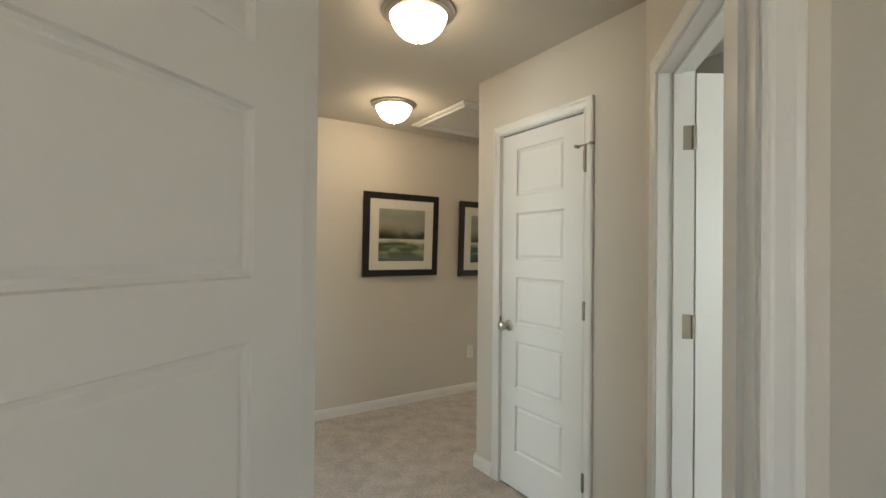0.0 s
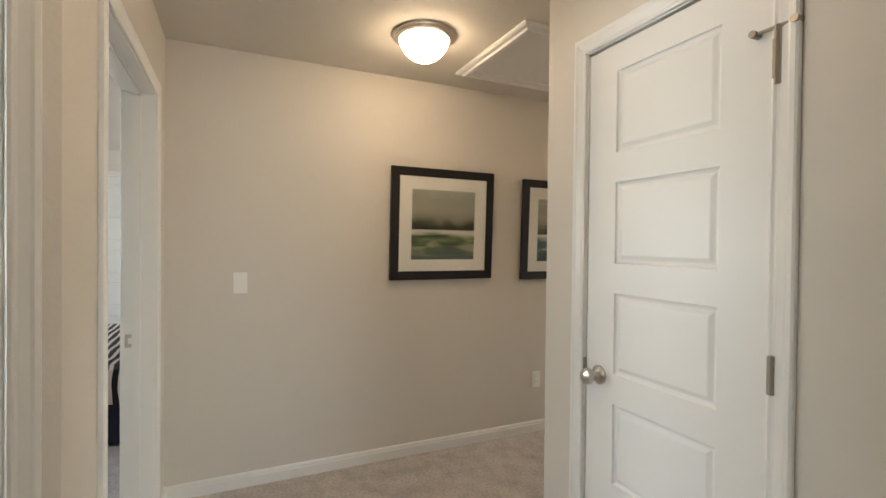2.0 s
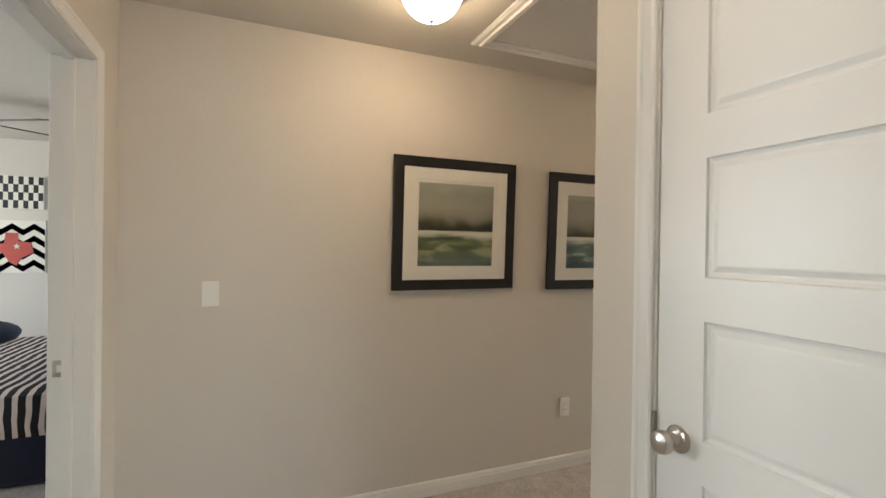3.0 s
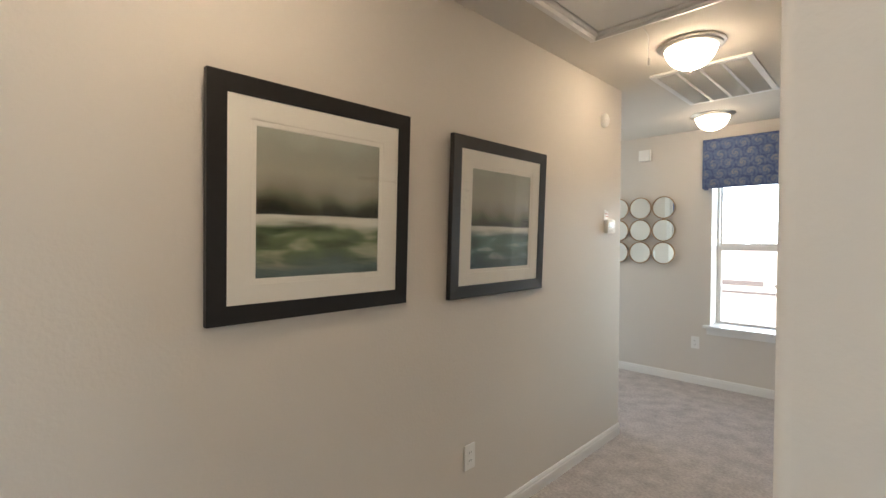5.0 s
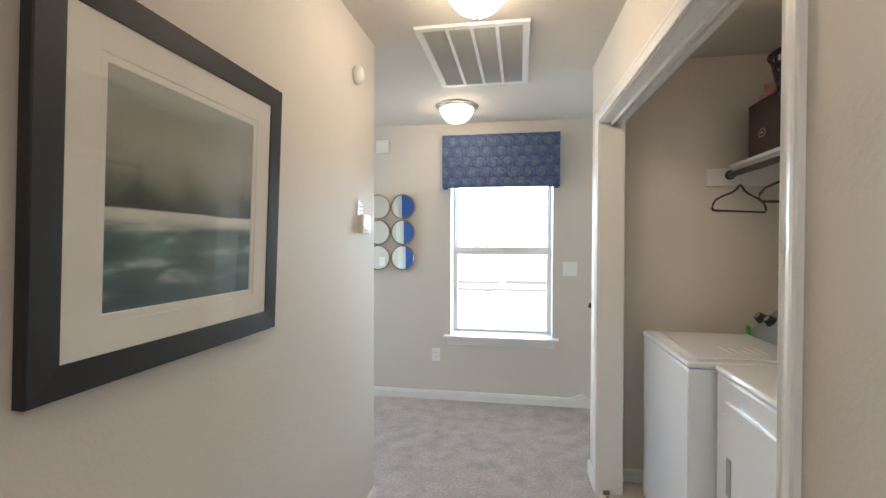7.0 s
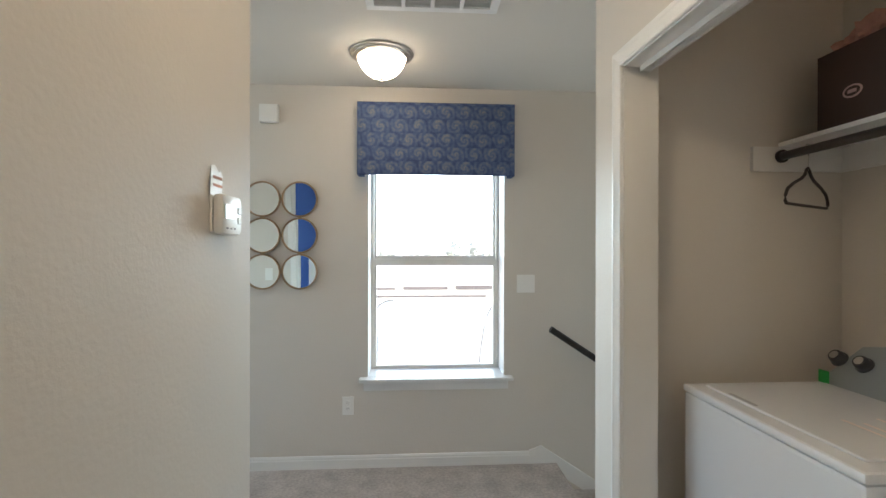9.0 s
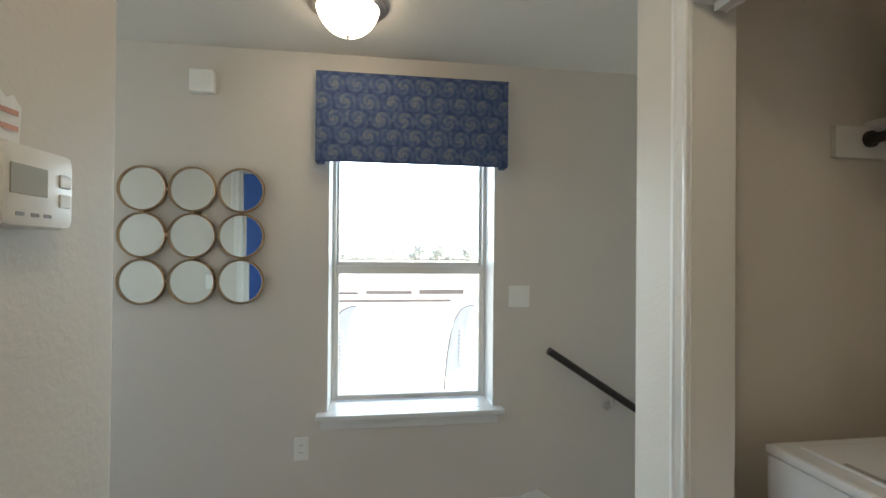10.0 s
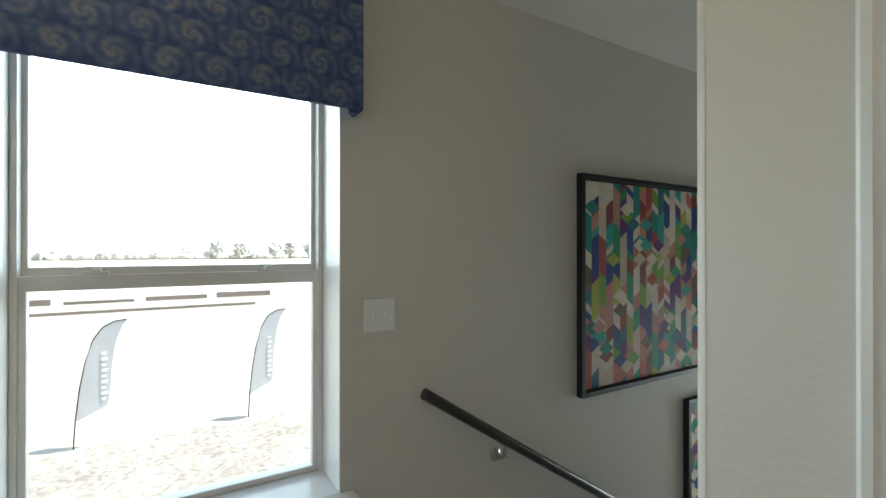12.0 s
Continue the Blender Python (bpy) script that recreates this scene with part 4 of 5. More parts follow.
# ---- nine round mirrors beside the window ----
nm = thing("round_mirror_set", north_wall(-0.496, 1.484), "nine round mirrors in linked antique gold rings", "wall mirror")
for i in range(3):
    for j in range(3):
        cx, cz = (i - 1) * 0.231, (j - 1) * 0.229
        bm = bmesh.new()
        lathe(bm, [(0.103, 0.002), (0.103, 0.018), (0.105, 0.022), (0.109, 0.023), (0.113, 0.018), (0.113, 0.002)], pose(cx, -0.006, cz, 90), 40)
        ring = part("ring", bm, M_GOLDRIM, nm, smooth=True)
        bm = bmesh.new()
        lathe(bm, [(0, 0.010), (0.105, 0.010), (0.105, 0.004), (0, 0.004)], pose(cx, -0.006, cz, 90 + 0.5 * (i - 1), 0, 0.4 * (j - 1)), 40)
        part("mirror_glass", bm, M_MIRROR, nm)
        for dx, dz in ((0.1155, 0), (0, 0.1145)):
            if (i < 2 and dx) or (j < 2 and dz):
                bm = bmesh.new()
                box(bm, cx + dx - 0.011, cx + dx + 0.011, -0.026, -0.004, cz + dz - 0.009, cz + dz + 0.009, bev=0.003)
                part("link", bm, M_GOLDRIM, nm)

# ---- window ----
wi = thing("window_1", pose(0, 0, 0), "white single-hung window with a painted sill", "window", kind="structure")
wx0, wx1, wz0, wz1 = WIN
bm = bmesh.new()
for c in ((wx0, wx0 + 0.004), (wx1 - 0.004, wx1)):
    box(bm, c[0], c[1], WINDOW_Y + 0.001, WINDOW_Y + 0.19, wz0 + 0.001, wz1)
box(bm, wx0 + 0.004, wx1 - 0.004, WINDOW_Y + 0.001, WINDOW_Y + 0.19, wz1 - 0.004, wz1)
part("reveal", bm, M_TRIM, wi)
bm = bmesh.new()
box(bm, 0.112, 1.094, WINDOW_Y - 0.070, WINDOW_Y, wz0 - 0.020, wz0 + 0.002, bev=0.005)
box(bm, wx0 + 0.0005, wx1 - 0.0005, WINDOW_Y - 0.004, WINDOW_Y + 0.195, wz0 + 0.0005, wz0 + 0.003)
part("window_sill", bm, M_TRIM, wi, "white painted sill board")
bm = bmesh.new()
box(bm, 0.136, 1.070, WINDOW_Y - 0.016, WINDOW_Y - 0.001, wz0 - 0.085, wz0 - 0.020, bev=0.004)
box(bm, 0.136, 1.070, WINDOW_Y - 0.022, WINDOW_Y - 0.001, wz0 - 0.042, wz0 - 0.020, bev=0.004)
part("apron", bm, M_TRIM, wi)
fy = WINDOW_Y + 0.190


def sash(name, x0, x1, z0, z1, y0, y1, side, bottom, top):
    bm = bmesh.new()
    box(bm, x0, x0 + side, y0, y1, z0, z1, bev=0.003)
    box(bm, x1 - side, x1, y0, y1, z0, z1, bev=0.003)
    box(bm, x0 + side - 0.002, x1 - side + 0.002, y0 + 0.001, y1, z0, z0 + bottom, bev=0.003)
    box(bm, x0 + side - 0.002, x1 - side + 0.002, y0 + 0.001, y1, z1 - top, z1, bev=0.003)
    o = part(name, bm, M_VINYLWHITE, wi)
    bm = bmesh.new()
    box(bm, x0 + side - 0.004, x1 - side + 0.004, (y0 + y1) / 2 - 0.002, (y0 + y1) / 2 + 0.002, z0 + bottom - 0.004, z1 - top + 0.004)
    g = part("pane", bm, M_GLASS, o)
    g.visible_shadow = False
    return o


bm = bmesh.new()
for c in ((wx0 + 0.004, wx0 + 0.022), (wx1 - 0.022, wx1 - 0.004)):
    box(bm, c[0], c[1], fy, fy + 0.085, wz0 + 0.002, wz1 - 0.004, bev=0.003)
box(bm, wx0 + 0.022, wx1 - 0.022, fy + 0.01, fy + 0.085, wz0 + 0.002, wz0 + 0.012)
box(bm, wx0 + 0.022, wx1 - 0.022, fy, fy + 0.085, wz1 - 0.03, wz1 - 0.004)
part("window_frame", bm, M_VINYLWHITE, wi)
sash("upper_sash", wx0 + 0.010, wx1 - 0.010, 1.318, wz1 - 0.02, fy + 0.048, fy + 0.080, 0.026, 0.035, 0.03)
sash("lower_sash", wx0 + 0.006, wx1 - 0.006, wz0 + 0.004, 1.330, fy + 0.008, fy + 0.044, 0.034, 0.020, 0.044)
for x in (0.36, 0.85):
    bm = bmesh.new()
    box(bm, x - 0.03, x + 0.03, fy + 0.006, fy + 0.04, 1.330, 1.340, bev=0.002)
    box(bm, x - 0.012, x + 0.012, fy + 0.0, fy + 0.03, 1.340, 1.348, bev=0.002)
    part("sash_lock", bm, M_VINYLWHITE, wi)
# valance
va = thing("window_valance", pose(0.598, WINDOW_Y - 0.001, 1.864), "blue swirl-patterned fabric box valance above the window", "valance")
vw, vh, vd = 0.496, 0.449, 0.090
bm = bmesh.new()
box(bm, -vw, vw, -vd, -vd + 0.014, 0, vh, bev=0.003)
part("front_panel", bm, M_SWIRL, va)
for s in (-1, 1):
    bm = bmesh.new()
    box(bm, s * vw - (0.012 if s > 0 else 0), s * vw + (0 if s > 0 else 0.012), -vd + 0.014, 0, 0, vh - 0.001)
    part("side_panel", bm, M_SWIRL, va)
    bm = bmesh.new()
    box(bm, s * (vw - 0.03) - 0.017, s * (vw - 0.03) + 0.017, -vd + 0.016, -vd + 0.034, -0.012, 0.004, bev=0.004)
    part("fabric_fold", bm, M_SWIRL, va)
bm = bmesh.new()
box(bm, -vw + 0.012, vw - 0.012, -vd + 0.014, 0, vh - 0.014, vh - 0.002)
part("top_board", bm, M_SWIRL, va)
bm = bmesh.new()
tube(bm, [(-vw, -vd + 0.001, vh), (vw, -vd + 0.001, vh)], 0.004, 8)
part("piping", bm, M_SWIRL, va)

# ---- stairs ----
RISE, RUN, SX = 0.18, 0.274, 1.39
st = thing("stairs", pose(SX, 0, 0), "carpeted stairs going down along the window wall", "stairs", kind="structure")
for i in range(1, 15):
    bm = bmesh.new()
    x = (i - 1) * RUN
    box(bm, x - 0.02, x + RUN, E1[1] + 0.001, WINDOW_Y - 0.001, -i * RISE - 0.18, -i * RISE, bev=0.012)
    part("tread", bm, M_CARPET, st)
slab("floor_lower", [(SX + 3.3, 5.08), (6.4, 5.08), (6.4, 6.4), (SX + 3.3, 6.4)], -2.9, -2.7, M_CARPET, "beige carpet of the lower floor", "carpet")
# unseen opening cut for the lamp that brightens the stairs
wall("wall_stair_end", (5.6, E1[1]), (5.6, WINDOW_Y), "beige wall at the foot of the stairs", [(0.2, 0.95, -0.7, 0.75)], z0=-2.9)
wall("wall_under_landing", (SX, E1[1]), (SX, WINDOW_Y), "wall under the landing edge", t=-0.02, z0=-2.9, z1=-0.25)
sk = bmesh.new()
xs = [(1.21, 0.0, 0.086), (1.29, 0.0, 0.114), (1.39 + 14 * RUN, -14 * RISE - 0.05, 0.114 - (0.10 + 14 * RUN) * RISE / RUN)]
for y0, y1 in ((WINDOW_Y - 0.015, WINDOW_Y - 0.001),):
    a = [[sk.verts.new((x, y, z)) for x, lo, hi in xs for z in (lo, hi)] for y in (y0, y1)]
    for q in ((0, 1, 3, 2), (2, 3, 5, 4)):
        sk.faces.new([a[0][k] for k in q])
        sk.faces.new([a[1][k] for k in q][::-1])
    for p, q in ((1, 3), (3, 5), (0, 2), (2, 4), (0, 1), (4, 5)):
        sk.faces.new((a[0][p], a[0][q], a[1][q], a[1][p]))
structure(part("stair_skirt", sk, M_TRIM), "white skirt board sloping down beside the stairs", "baseboard")
# rail
hr = thing("handrail", pose(1.337, WINDOW_Y, 0.884), "dark stained round handrail on wall brackets", "handrail")
L_ = 3.3
sl = RISE / RUN
bm = bmesh.new()
tube(bm, [(-0.004, -0.07, 0.002), (0.0, -0.07, 0.0), (L_, -0.07, -L_ * sl)], 0.021, 20)
bmesh.ops.bevel(bm, geom=[e for e in bm.edges if e.is_boundary is False and len(e.link_faces) == 2 and e.calc_face_angle(0) > 1.0], offset=0.006, segments=2, affect="EDGES")
part("rail", bm, M_RAIL, hr, smooth=True)
for x in (0.37, 1.5, 2.7):
    z = -x * sl
    bm = bmesh.new()
    lathe(bm, [(0, 0.0), (0.026, 0.0), (0.026, 0.004), (0.018, 0.010), (0, 0.012)], pose(x, -0.001, z - 0.085, 90), 20)
    tube(bm, [(x, -0.008, z - 0.085), (x, -0.045, z - 0.082), (x, -0.066, z - 0.062), (x, -0.07, z - 0.022)], 0.008, 10)
    tube(bm, [(x - 0.03, -0.07, z - 0.020 + 0.03 * sl), (x + 0.03, -0.07, z - 0.020 - 0.03 * sl)], 0.007, 8)
    part("bracket", bm, M_NICKEL, hr, "brushed nickel rail bracket", smooth=True)

# ---- cube pattern paintings on the stair wall ----
PAL = [(0.72, 0.66, 0.55), (0.66, 0.60, 0.50), (0.70, 0.62, 0.50), (0.62, 0.50, 0.40), (0.55, 0.22, 0.17), (0.03, 0.33, 0.29), (0.40, 0.07, 0.06), (0.52, 0.16, 0.12), (0.20, 0.05, 0.04), (0.02, 0.22, 0.19), (0.02, 0.13, 0.17), (0.16, 0.32, 0.04), (0.40, 0.42, 0.05), (0.55, 0.46, 0.34), (0.62, 0.55, 0.45), (0.02, 0.05, 0.20), (0.10, 0.02, 0.14), (0.13, 0.09, 0.05), (0.02, 0.26, 0.12), (0.48, 0.25, 0.18)]
M_CUBES = island_colours("cube_pattern_paint", PAL)


def cube_painting(x0, z0, w, h, seed, label):
    e = thing("framed_painting", north_wall(x0 + w / 2, z0 + h / 2) @ pose(0, -0.002, 0), label, "framed painting", "stair paintings")
    bm = bmesh.new()
    prof = [(0, 0), (0, -0.034), (0.022, -0.034), (0.022, -0.018), (0.030, -0.018), (0.030, 0)]
    rows = []
    for a, y in prof:
        rows.append([bm.verts.new(c) for c in ((-w / 2 + a, y, -h / 2 + a), (w / 2 - a, y, -h / 2 + a), (w / 2 - a, y, h / 2 - a), (-w / 2 + a, y, h / 2 - a))])
    for p, q in zip(rows, rows[1:]):
        for k in range(4):
            bm.faces.new((p[k], p[(k + 1) % 4], q[(k + 1) % 4], q[k]))
    part("frame", bm, M_BLACK, e, "thin black floater frame")
    rnd = random.Random(seed)
    bm = bmesh.new()
    cw, rh = 0.052, 0.036
    X, Z = w / 2 - 0.031, h / 2 - 0.031
    col = 0
    x = -X
    while x < X - 0.004:
        z = -Z - 0.2 * rnd.random() - rh
        up = (0, rh) if col % 2 else (rh, 0)
        while z < Z:
            d = rnd.choice((1, 1, 2, 2, 3, 4, 5)) * rh
            q = [(x, z + up[0]), (x + cw, z + up[1]), (x + cw, z + up[1] + d), (x, z + up[0] + d)]
            cl = [(min(max(a, -X), X), min(max(b, -Z), Z)) for a, b in q]
            area = sum(cl[k][0] * cl[(k + 1) % 4][1] - cl[(k + 1) % 4][0] * cl[k][1] for k in range(4))
            if abs(area) > 1e-5:
                bm.faces.new([bm.verts.new((a, -0.016, b)) for a, b in cl])
            z += d
        x += cw
        col += 1
    cols = int(2 * X / cw)
    for k in range(46):
        c = rnd.randrange(1, cols)
        zc = -Z + rh * (2 + rnd.randrange(int(2 * Z / rh) - 4))
        xb = -X + c * cw
        if xb + cw < X:
            bm.faces.new([bm.verts.new((xb + a * cw, -0.0165 - 0.00001 * k, zc + b * rh)) for a, b in ((-1, 0), (0, -1), (1, 0), (0, 1))])
    part("canvas_pattern", bm, M_CUBES, e, "many-coloured tumbling cube pattern")
    bm = bmesh.new()
    box(bm, -X, X, -0.0155, -0.001, -Z, Z)
    part("canvas", bm, M_MATBOARD, e)


cube_painting(2.19, 0.714, 1.05, 1.05, 4, "colourful cube-pattern painting in a black frame")
cube_painting(3.05, -0.49, 1.05, 1.05, 9, "colourful cube-pattern painting in a black frame, lower down")

# ---- laundry closet ----
LF = 0.006


def console(e, x, y0, y1, z):
    bm = bmesh.new()
    n = 10
    w = y1 - y0
    prof = []
    for i in range(n + 1):
        t = i / n
        s = min(t, 1 - t) * w
        k = 0.150 * (1 - max(0, 1 - s / 0.10) ** 2.2)
        prof.append((y0 + t * w, k))
    lo = [bm.verts.new((x - 0.125, y, z)) for y, k in prof]
    hi = [bm.verts.new((x - 0.125 + 0.115 * k / 0.15, y, z + k + 0.002)) for y, k in prof]
    bl = [bm.verts.new((x + 0.035, y, z)) for y, k in prof]
    bh = [bm.verts.new((x + 0.035, y, z + k + 0.002)) for y, k in prof]
    for i in range(n):
        bm.faces.new((lo[i], lo[i + 1], hi[i + 1], hi[i]))
        bm.faces.new((hi[i], hi[i + 1], bh[i + 1], bh[i]))
        bm.faces.new((bh[i], bh[i + 1], bl[i + 1], bl[i]))
    bm.faces.new((lo[0], hi[0], bh[0], bl[0]))
    bm.faces.new((lo[-1], bl[-1], bh[-1], hi[-1]))
    return part("control_panel", bm, M_CONSOLE, e, "grey control panel", smooth=True)


def dial(parent, x, y, z, r):
    bm = bmesh.new()
    m = pose(x, y, z, 0, -52, 0)
    lathe(bm, [(0, 0), (r * 1.15, 0), (r * 1.1, 0.006), (r, 0.008), (r * 0.9, 0.026), (r * 0.8, 0.030), (0, 0.030)], m, 20)
    part("dial", bm, M_KNOB, parent, "dark dial with a bright face", smooth=True)
    bm = bmesh.new()
    lathe(bm, [(0, 0.031), (r * 0.6, 0.031), (r * 0.62, 0.0295)], m, 20)
    part("dial_face", bm, M_CHROME, parent)


WZ = 0.909
wa = thing("washing_machine", pose(0, -0.012, LF), "white top-loading washing machine with grey control panel", "washing machine")
bm = bmesh.new()
box(bm, 1.442, 2.135, 4.207, 4.883, 0.02, WZ - 0.028, bev=0.012)
part("body", bm, M_APPL, wa)
bm = bmesh.new()
box(bm, 1.437, 2.138, 4.205, 4.885, WZ - 0.026, WZ, bev=0.010)
part("top", bm, M_APPL, wa)
bm = bmesh.new()
box(bm, 1.492, 1.940, 4.255, 4.835, WZ, WZ + 0.008, bev=0.004)
part("lid", bm, M_APPL, wa)
bm = bmesh.new()
box(bm, 1.499, 1.512, 4.61, 4.73, WZ + 0.008, WZ + 0.010)
part("lid_grip", bm, M_INK, wa)
bm = bmesh.new()
for i in range(5):
    box(bm, 1.66 + i * 0.035, 1.668 + i * 0.035, 4.35, 4.49 - 0.03 * (i % 3), WZ + 0.008, WZ + 0.0087)
part("printed_notice", bm, M_NOTICE, wa, "faded red printed notice")
for x, y in ((1.49, 4.25), (1.49, 4.84), (2.09, 4.25), (2.09, 4.84)):
    bm = bmesh.new()
    lathe(bm, [(0, 0), (0.02, 0), (0.02, 0.02), (0, 0.02)], pose(x, y, 0), 12)
    part("foot", bm, M_KNOB, wa)
cp = console(wa, 2.08, 4.21, 4.880, WZ)
for y in (4.858, 4.764, 4.59):
    dial(cp, 2.017, y, WZ + 0.085, 0.026 if y > 4.6 else 0.036)
bm = bmesh.new()
for i in range(6):
    box(bm, 1.996, 2.003, 4.47 - i * 0.03, 4.488 - i * 0.03, WZ + 0.056, WZ + 0.060)
part("lettering", bm, M_PLASTIC, cp)
gt = thing("green_tag", pose(1.950, 4.848, WZ + LF + 0.0025), "green paper tag stuck on the washing machine", "paper tag")
bm = bmesh.new()
box(bm, -0.004, 0.004, -0.026, 0.012, 0, 0.045, bev=0.002)
part("tag", bm, M_GREEN, gt)

dr = thing("clothes_dryer", pose(0, -0.018, LF), "white front-loading clothes dryer beside the washing machine", "clothes dryer")
bm = bmesh.new()
box(bm, 1.541, 2.135, 3.510, 4.196, 0.02, WZ - 0.028, bev=0.012)
part("body", bm, M_APPL, dr)
bm = bmesh.new()
box(bm, 1.533, 2.138, 3.508, 4.198, WZ - 0.026, WZ, bev=0.010)
part("top", bm, M_APPL, dr)
bm = bmesh.new()
r = bmesh.ops.create_cube(bm, size=1.0, matrix=Matrix.Translation((1.536, 3.850, 0.445)) @ Matrix.Diagonal((0.016, 0.58, 0.70, 1)))
bmesh.ops.bevel(bm, geom=[e for e in bm.edges if abs((e.verts[0].co - e.verts[1].co).x) > 0.01], offset=0.05, segments=5, affect="EDGES")
ddoor = part("dryer_door", bm, M_APPL, dr)
bm = bmesh.new()
box(bm, 1.5255, 1.5285, 4.030, 4.066, 0.46, 0.60, bev=0.001)
part("handle", bm, M_INK, ddoor)
for x, y in ((1.58, 3.56), (1.58, 4.14), (2.09, 3.56), (2.09, 4.14)):
    bm = bmesh.new()
    lathe(bm, [(0, 0), (0.02, 0), (0.02, 0.02), (0, 0.02)], pose(x, y, 0), 12)
    part("foot", bm, M_KNOB, dr)
cd = console(dr, 2.08, 3.515, 4.19, WZ)
dial(cd, 2.017, 4.06, WZ + 0.085, 0.026)
dial(cd, 2.017, 3.85, WZ + 0.085, 0.036)

# shelf, cleat, rod
sh = thing("closet_shelf", pose(0, 0, 0), "white closet shelf on a wall cleat with a dark rod", "shelf")
bm = bmesh.new()
box(bm, 1.920, 2.193, 3.002, 5.018, 1.812, 1.830, bev=0.002)
part("board", bm, M_TRIM, sh)
bm = bmesh.new()
box(bm, 1.802, 2.193, 5.001, 5.018, 1.714, 1.811, bev=0.002)
part("cleat", bm, M_TRIM, sh)
bm = bmesh.new()
box(bm, 2.176, 2.193, 3.002, 5.000, 1.714, 1.811, bev=0.002)
part("back_cleat", bm, M_TRIM, sh)
bm = bmesh.new()
tube(bm, [(1.918, 4.999, 1.772), (1.918, 3.003, 1.772)], 0.0165, 16)
part("clothes_rod", bm, M_RAIL, sh, "dark brown clothes rod", smooth=True)
bm = bmesh.new()
lathe(bm, [(0.0, 0), (0.026, 0), (0.026, 0.010), (0.0175, 0.012)], pose(1.918, 5.000, 1.772, 90), 20)
part("rod_socket", bm, M_RAIL, sh, smooth=True)


def hanger(x, y, yaw, label):
    e = thing("clothes_hanger", pose(x, y, 1.772, 0, 0, yaw), label, "clothes hanger", "clothes hangers")
    hook = [(0.0, 0, -0.075)] + [(0.019 * math.cos(radians(a)), 0, 0.003 + 0.019 * math.sin(radians(a))) for a in range(-60, 200, 20)]
    hook[0] = (0.004, 0, -0.078)
    bm = bmesh.new()
    tube(bm, hook, 0.0022, 8)
    part("hook", bm, M_CHROME, e, smooth=True)
    bm = bmesh.new()
    arm = [(-0.012, 0, -0.075), (-0.03, 0, -0.096), (-0.06, 0, -0.112), (-0.13, 0, -0.134), (-0.178, 0, -0.156), (-0.197, 0, -0.180), (-0.200, 0, -0.198), (-0.190, 0, -0.208), (-0.17, 0, -0.209), (0.17, 0, -0.209), (0.190, 0, -0.208), (0.200, 0, -0.198), (0.197, 0, -0.180), (0.178, 0, -0.156), (0.13, 0, -0.134), (0.06, 0, -0.112), (0.03, 0, -0.096), (0.012, 0, -0.075), (0, 0, -0.068)]
    tube(bm, arm, 0.0055, 8, closed=True)
    part("hanger_body", bm, M_HANGER, e, smooth=True)


hanger(1.918, 4.875, 30, "dark velvet clothes hanger on the rod")
hanger(1.918, 4.30, 12, "dark velvet clothes hanger on the rod")
hanger(1.918, 4.19, 34, "dark velvet clothes hanger on the rod")

# gift box with tissue
gb = thing("gift_box", pose(2.053, 4.722, 1.830), "dark brown box with an oval label and pink tissue", "gift box")
bm = bmesh.new()
bw, bd, bh = 0.098, 0.153, 0.280
box(bm, -bw, bw, -bd, bd, 0, bh)
bmesh.ops.delete(bm, geom=[f for f in bm.faces if f.normal.z > 0.9], context="FACES_ONLY")
bmesh.ops.solidify(bm, geom=bm.faces[:], thickness=0.004)
part("box", bm, M_BROWN, gb)
bm = bmesh.new()
lathe(bm, [(0, 0), (0.036, 0), (0.036, 0.001), (0, 0.001)], pose(-bw - 0.0002, 0.016, 0.115, 0, -90) @ Matrix.Diagonal((0.62, 1, 1, 1)), 28)
part("oval_label", bm, M_LABEL, gb)
bm = bmesh.new()
lathe(bm, [(0, 0), (0.028, 0), (0.028, 0.0006), (0, 0.0006)], pose(-bw - 0.0013, 0.016, 0.115, 0, -90) @ Matrix.Diagonal((0.58, 1, 1, 1)), 28)
part("label_field", bm, M_BROWN, gb)
bm = bmesh.new()
box(bm, -bw - 0.0026, -bw - 0.0019, 0.0, 0.032, 0.109, 0.121)
part("label_mark", bm, M_LABEL, gb)
rnd = random.Random(5)
for i in range(7):
    bm = bmesh.new()
    bmesh.ops.create_icosphere(bm, subdivisions=3, radius=0.072)
    for v in bm.verts:
        n = noise.noise(v.co * 30 + Vector((i * 7, 0, 0)))
        v.co *= 0.75 + 0.55 * n
        v.co.z *= 1.1
    m = pose(rnd.uniform(-0.03, 0.03), -0.10 + i * 0.033, bh + 0.022 + rnd.uniform(-0.01, 0.035))
    bmesh.ops.transform(bm, matrix=m, verts=bm.verts)
    part("tissue", bm, M_PINK, gb)

# perforated basket
bk = thing("perforated_basket", pose(2.000, 4.385, 1.830), "black perforated plastic laundry basket on the shelf", "basket")
bm = bmesh.new()
seg, rws = 22, 9


def basket_point(u, v):
    """A point of the flaring basket wall; u turns once round, v runs from the foot to the rim."""
    r, a = 0.086 + 0.082 * v, 2 * math.pi * u
    return bm.verts.new((r * math.cos(a), r * math.sin(a), 0.372 * v))


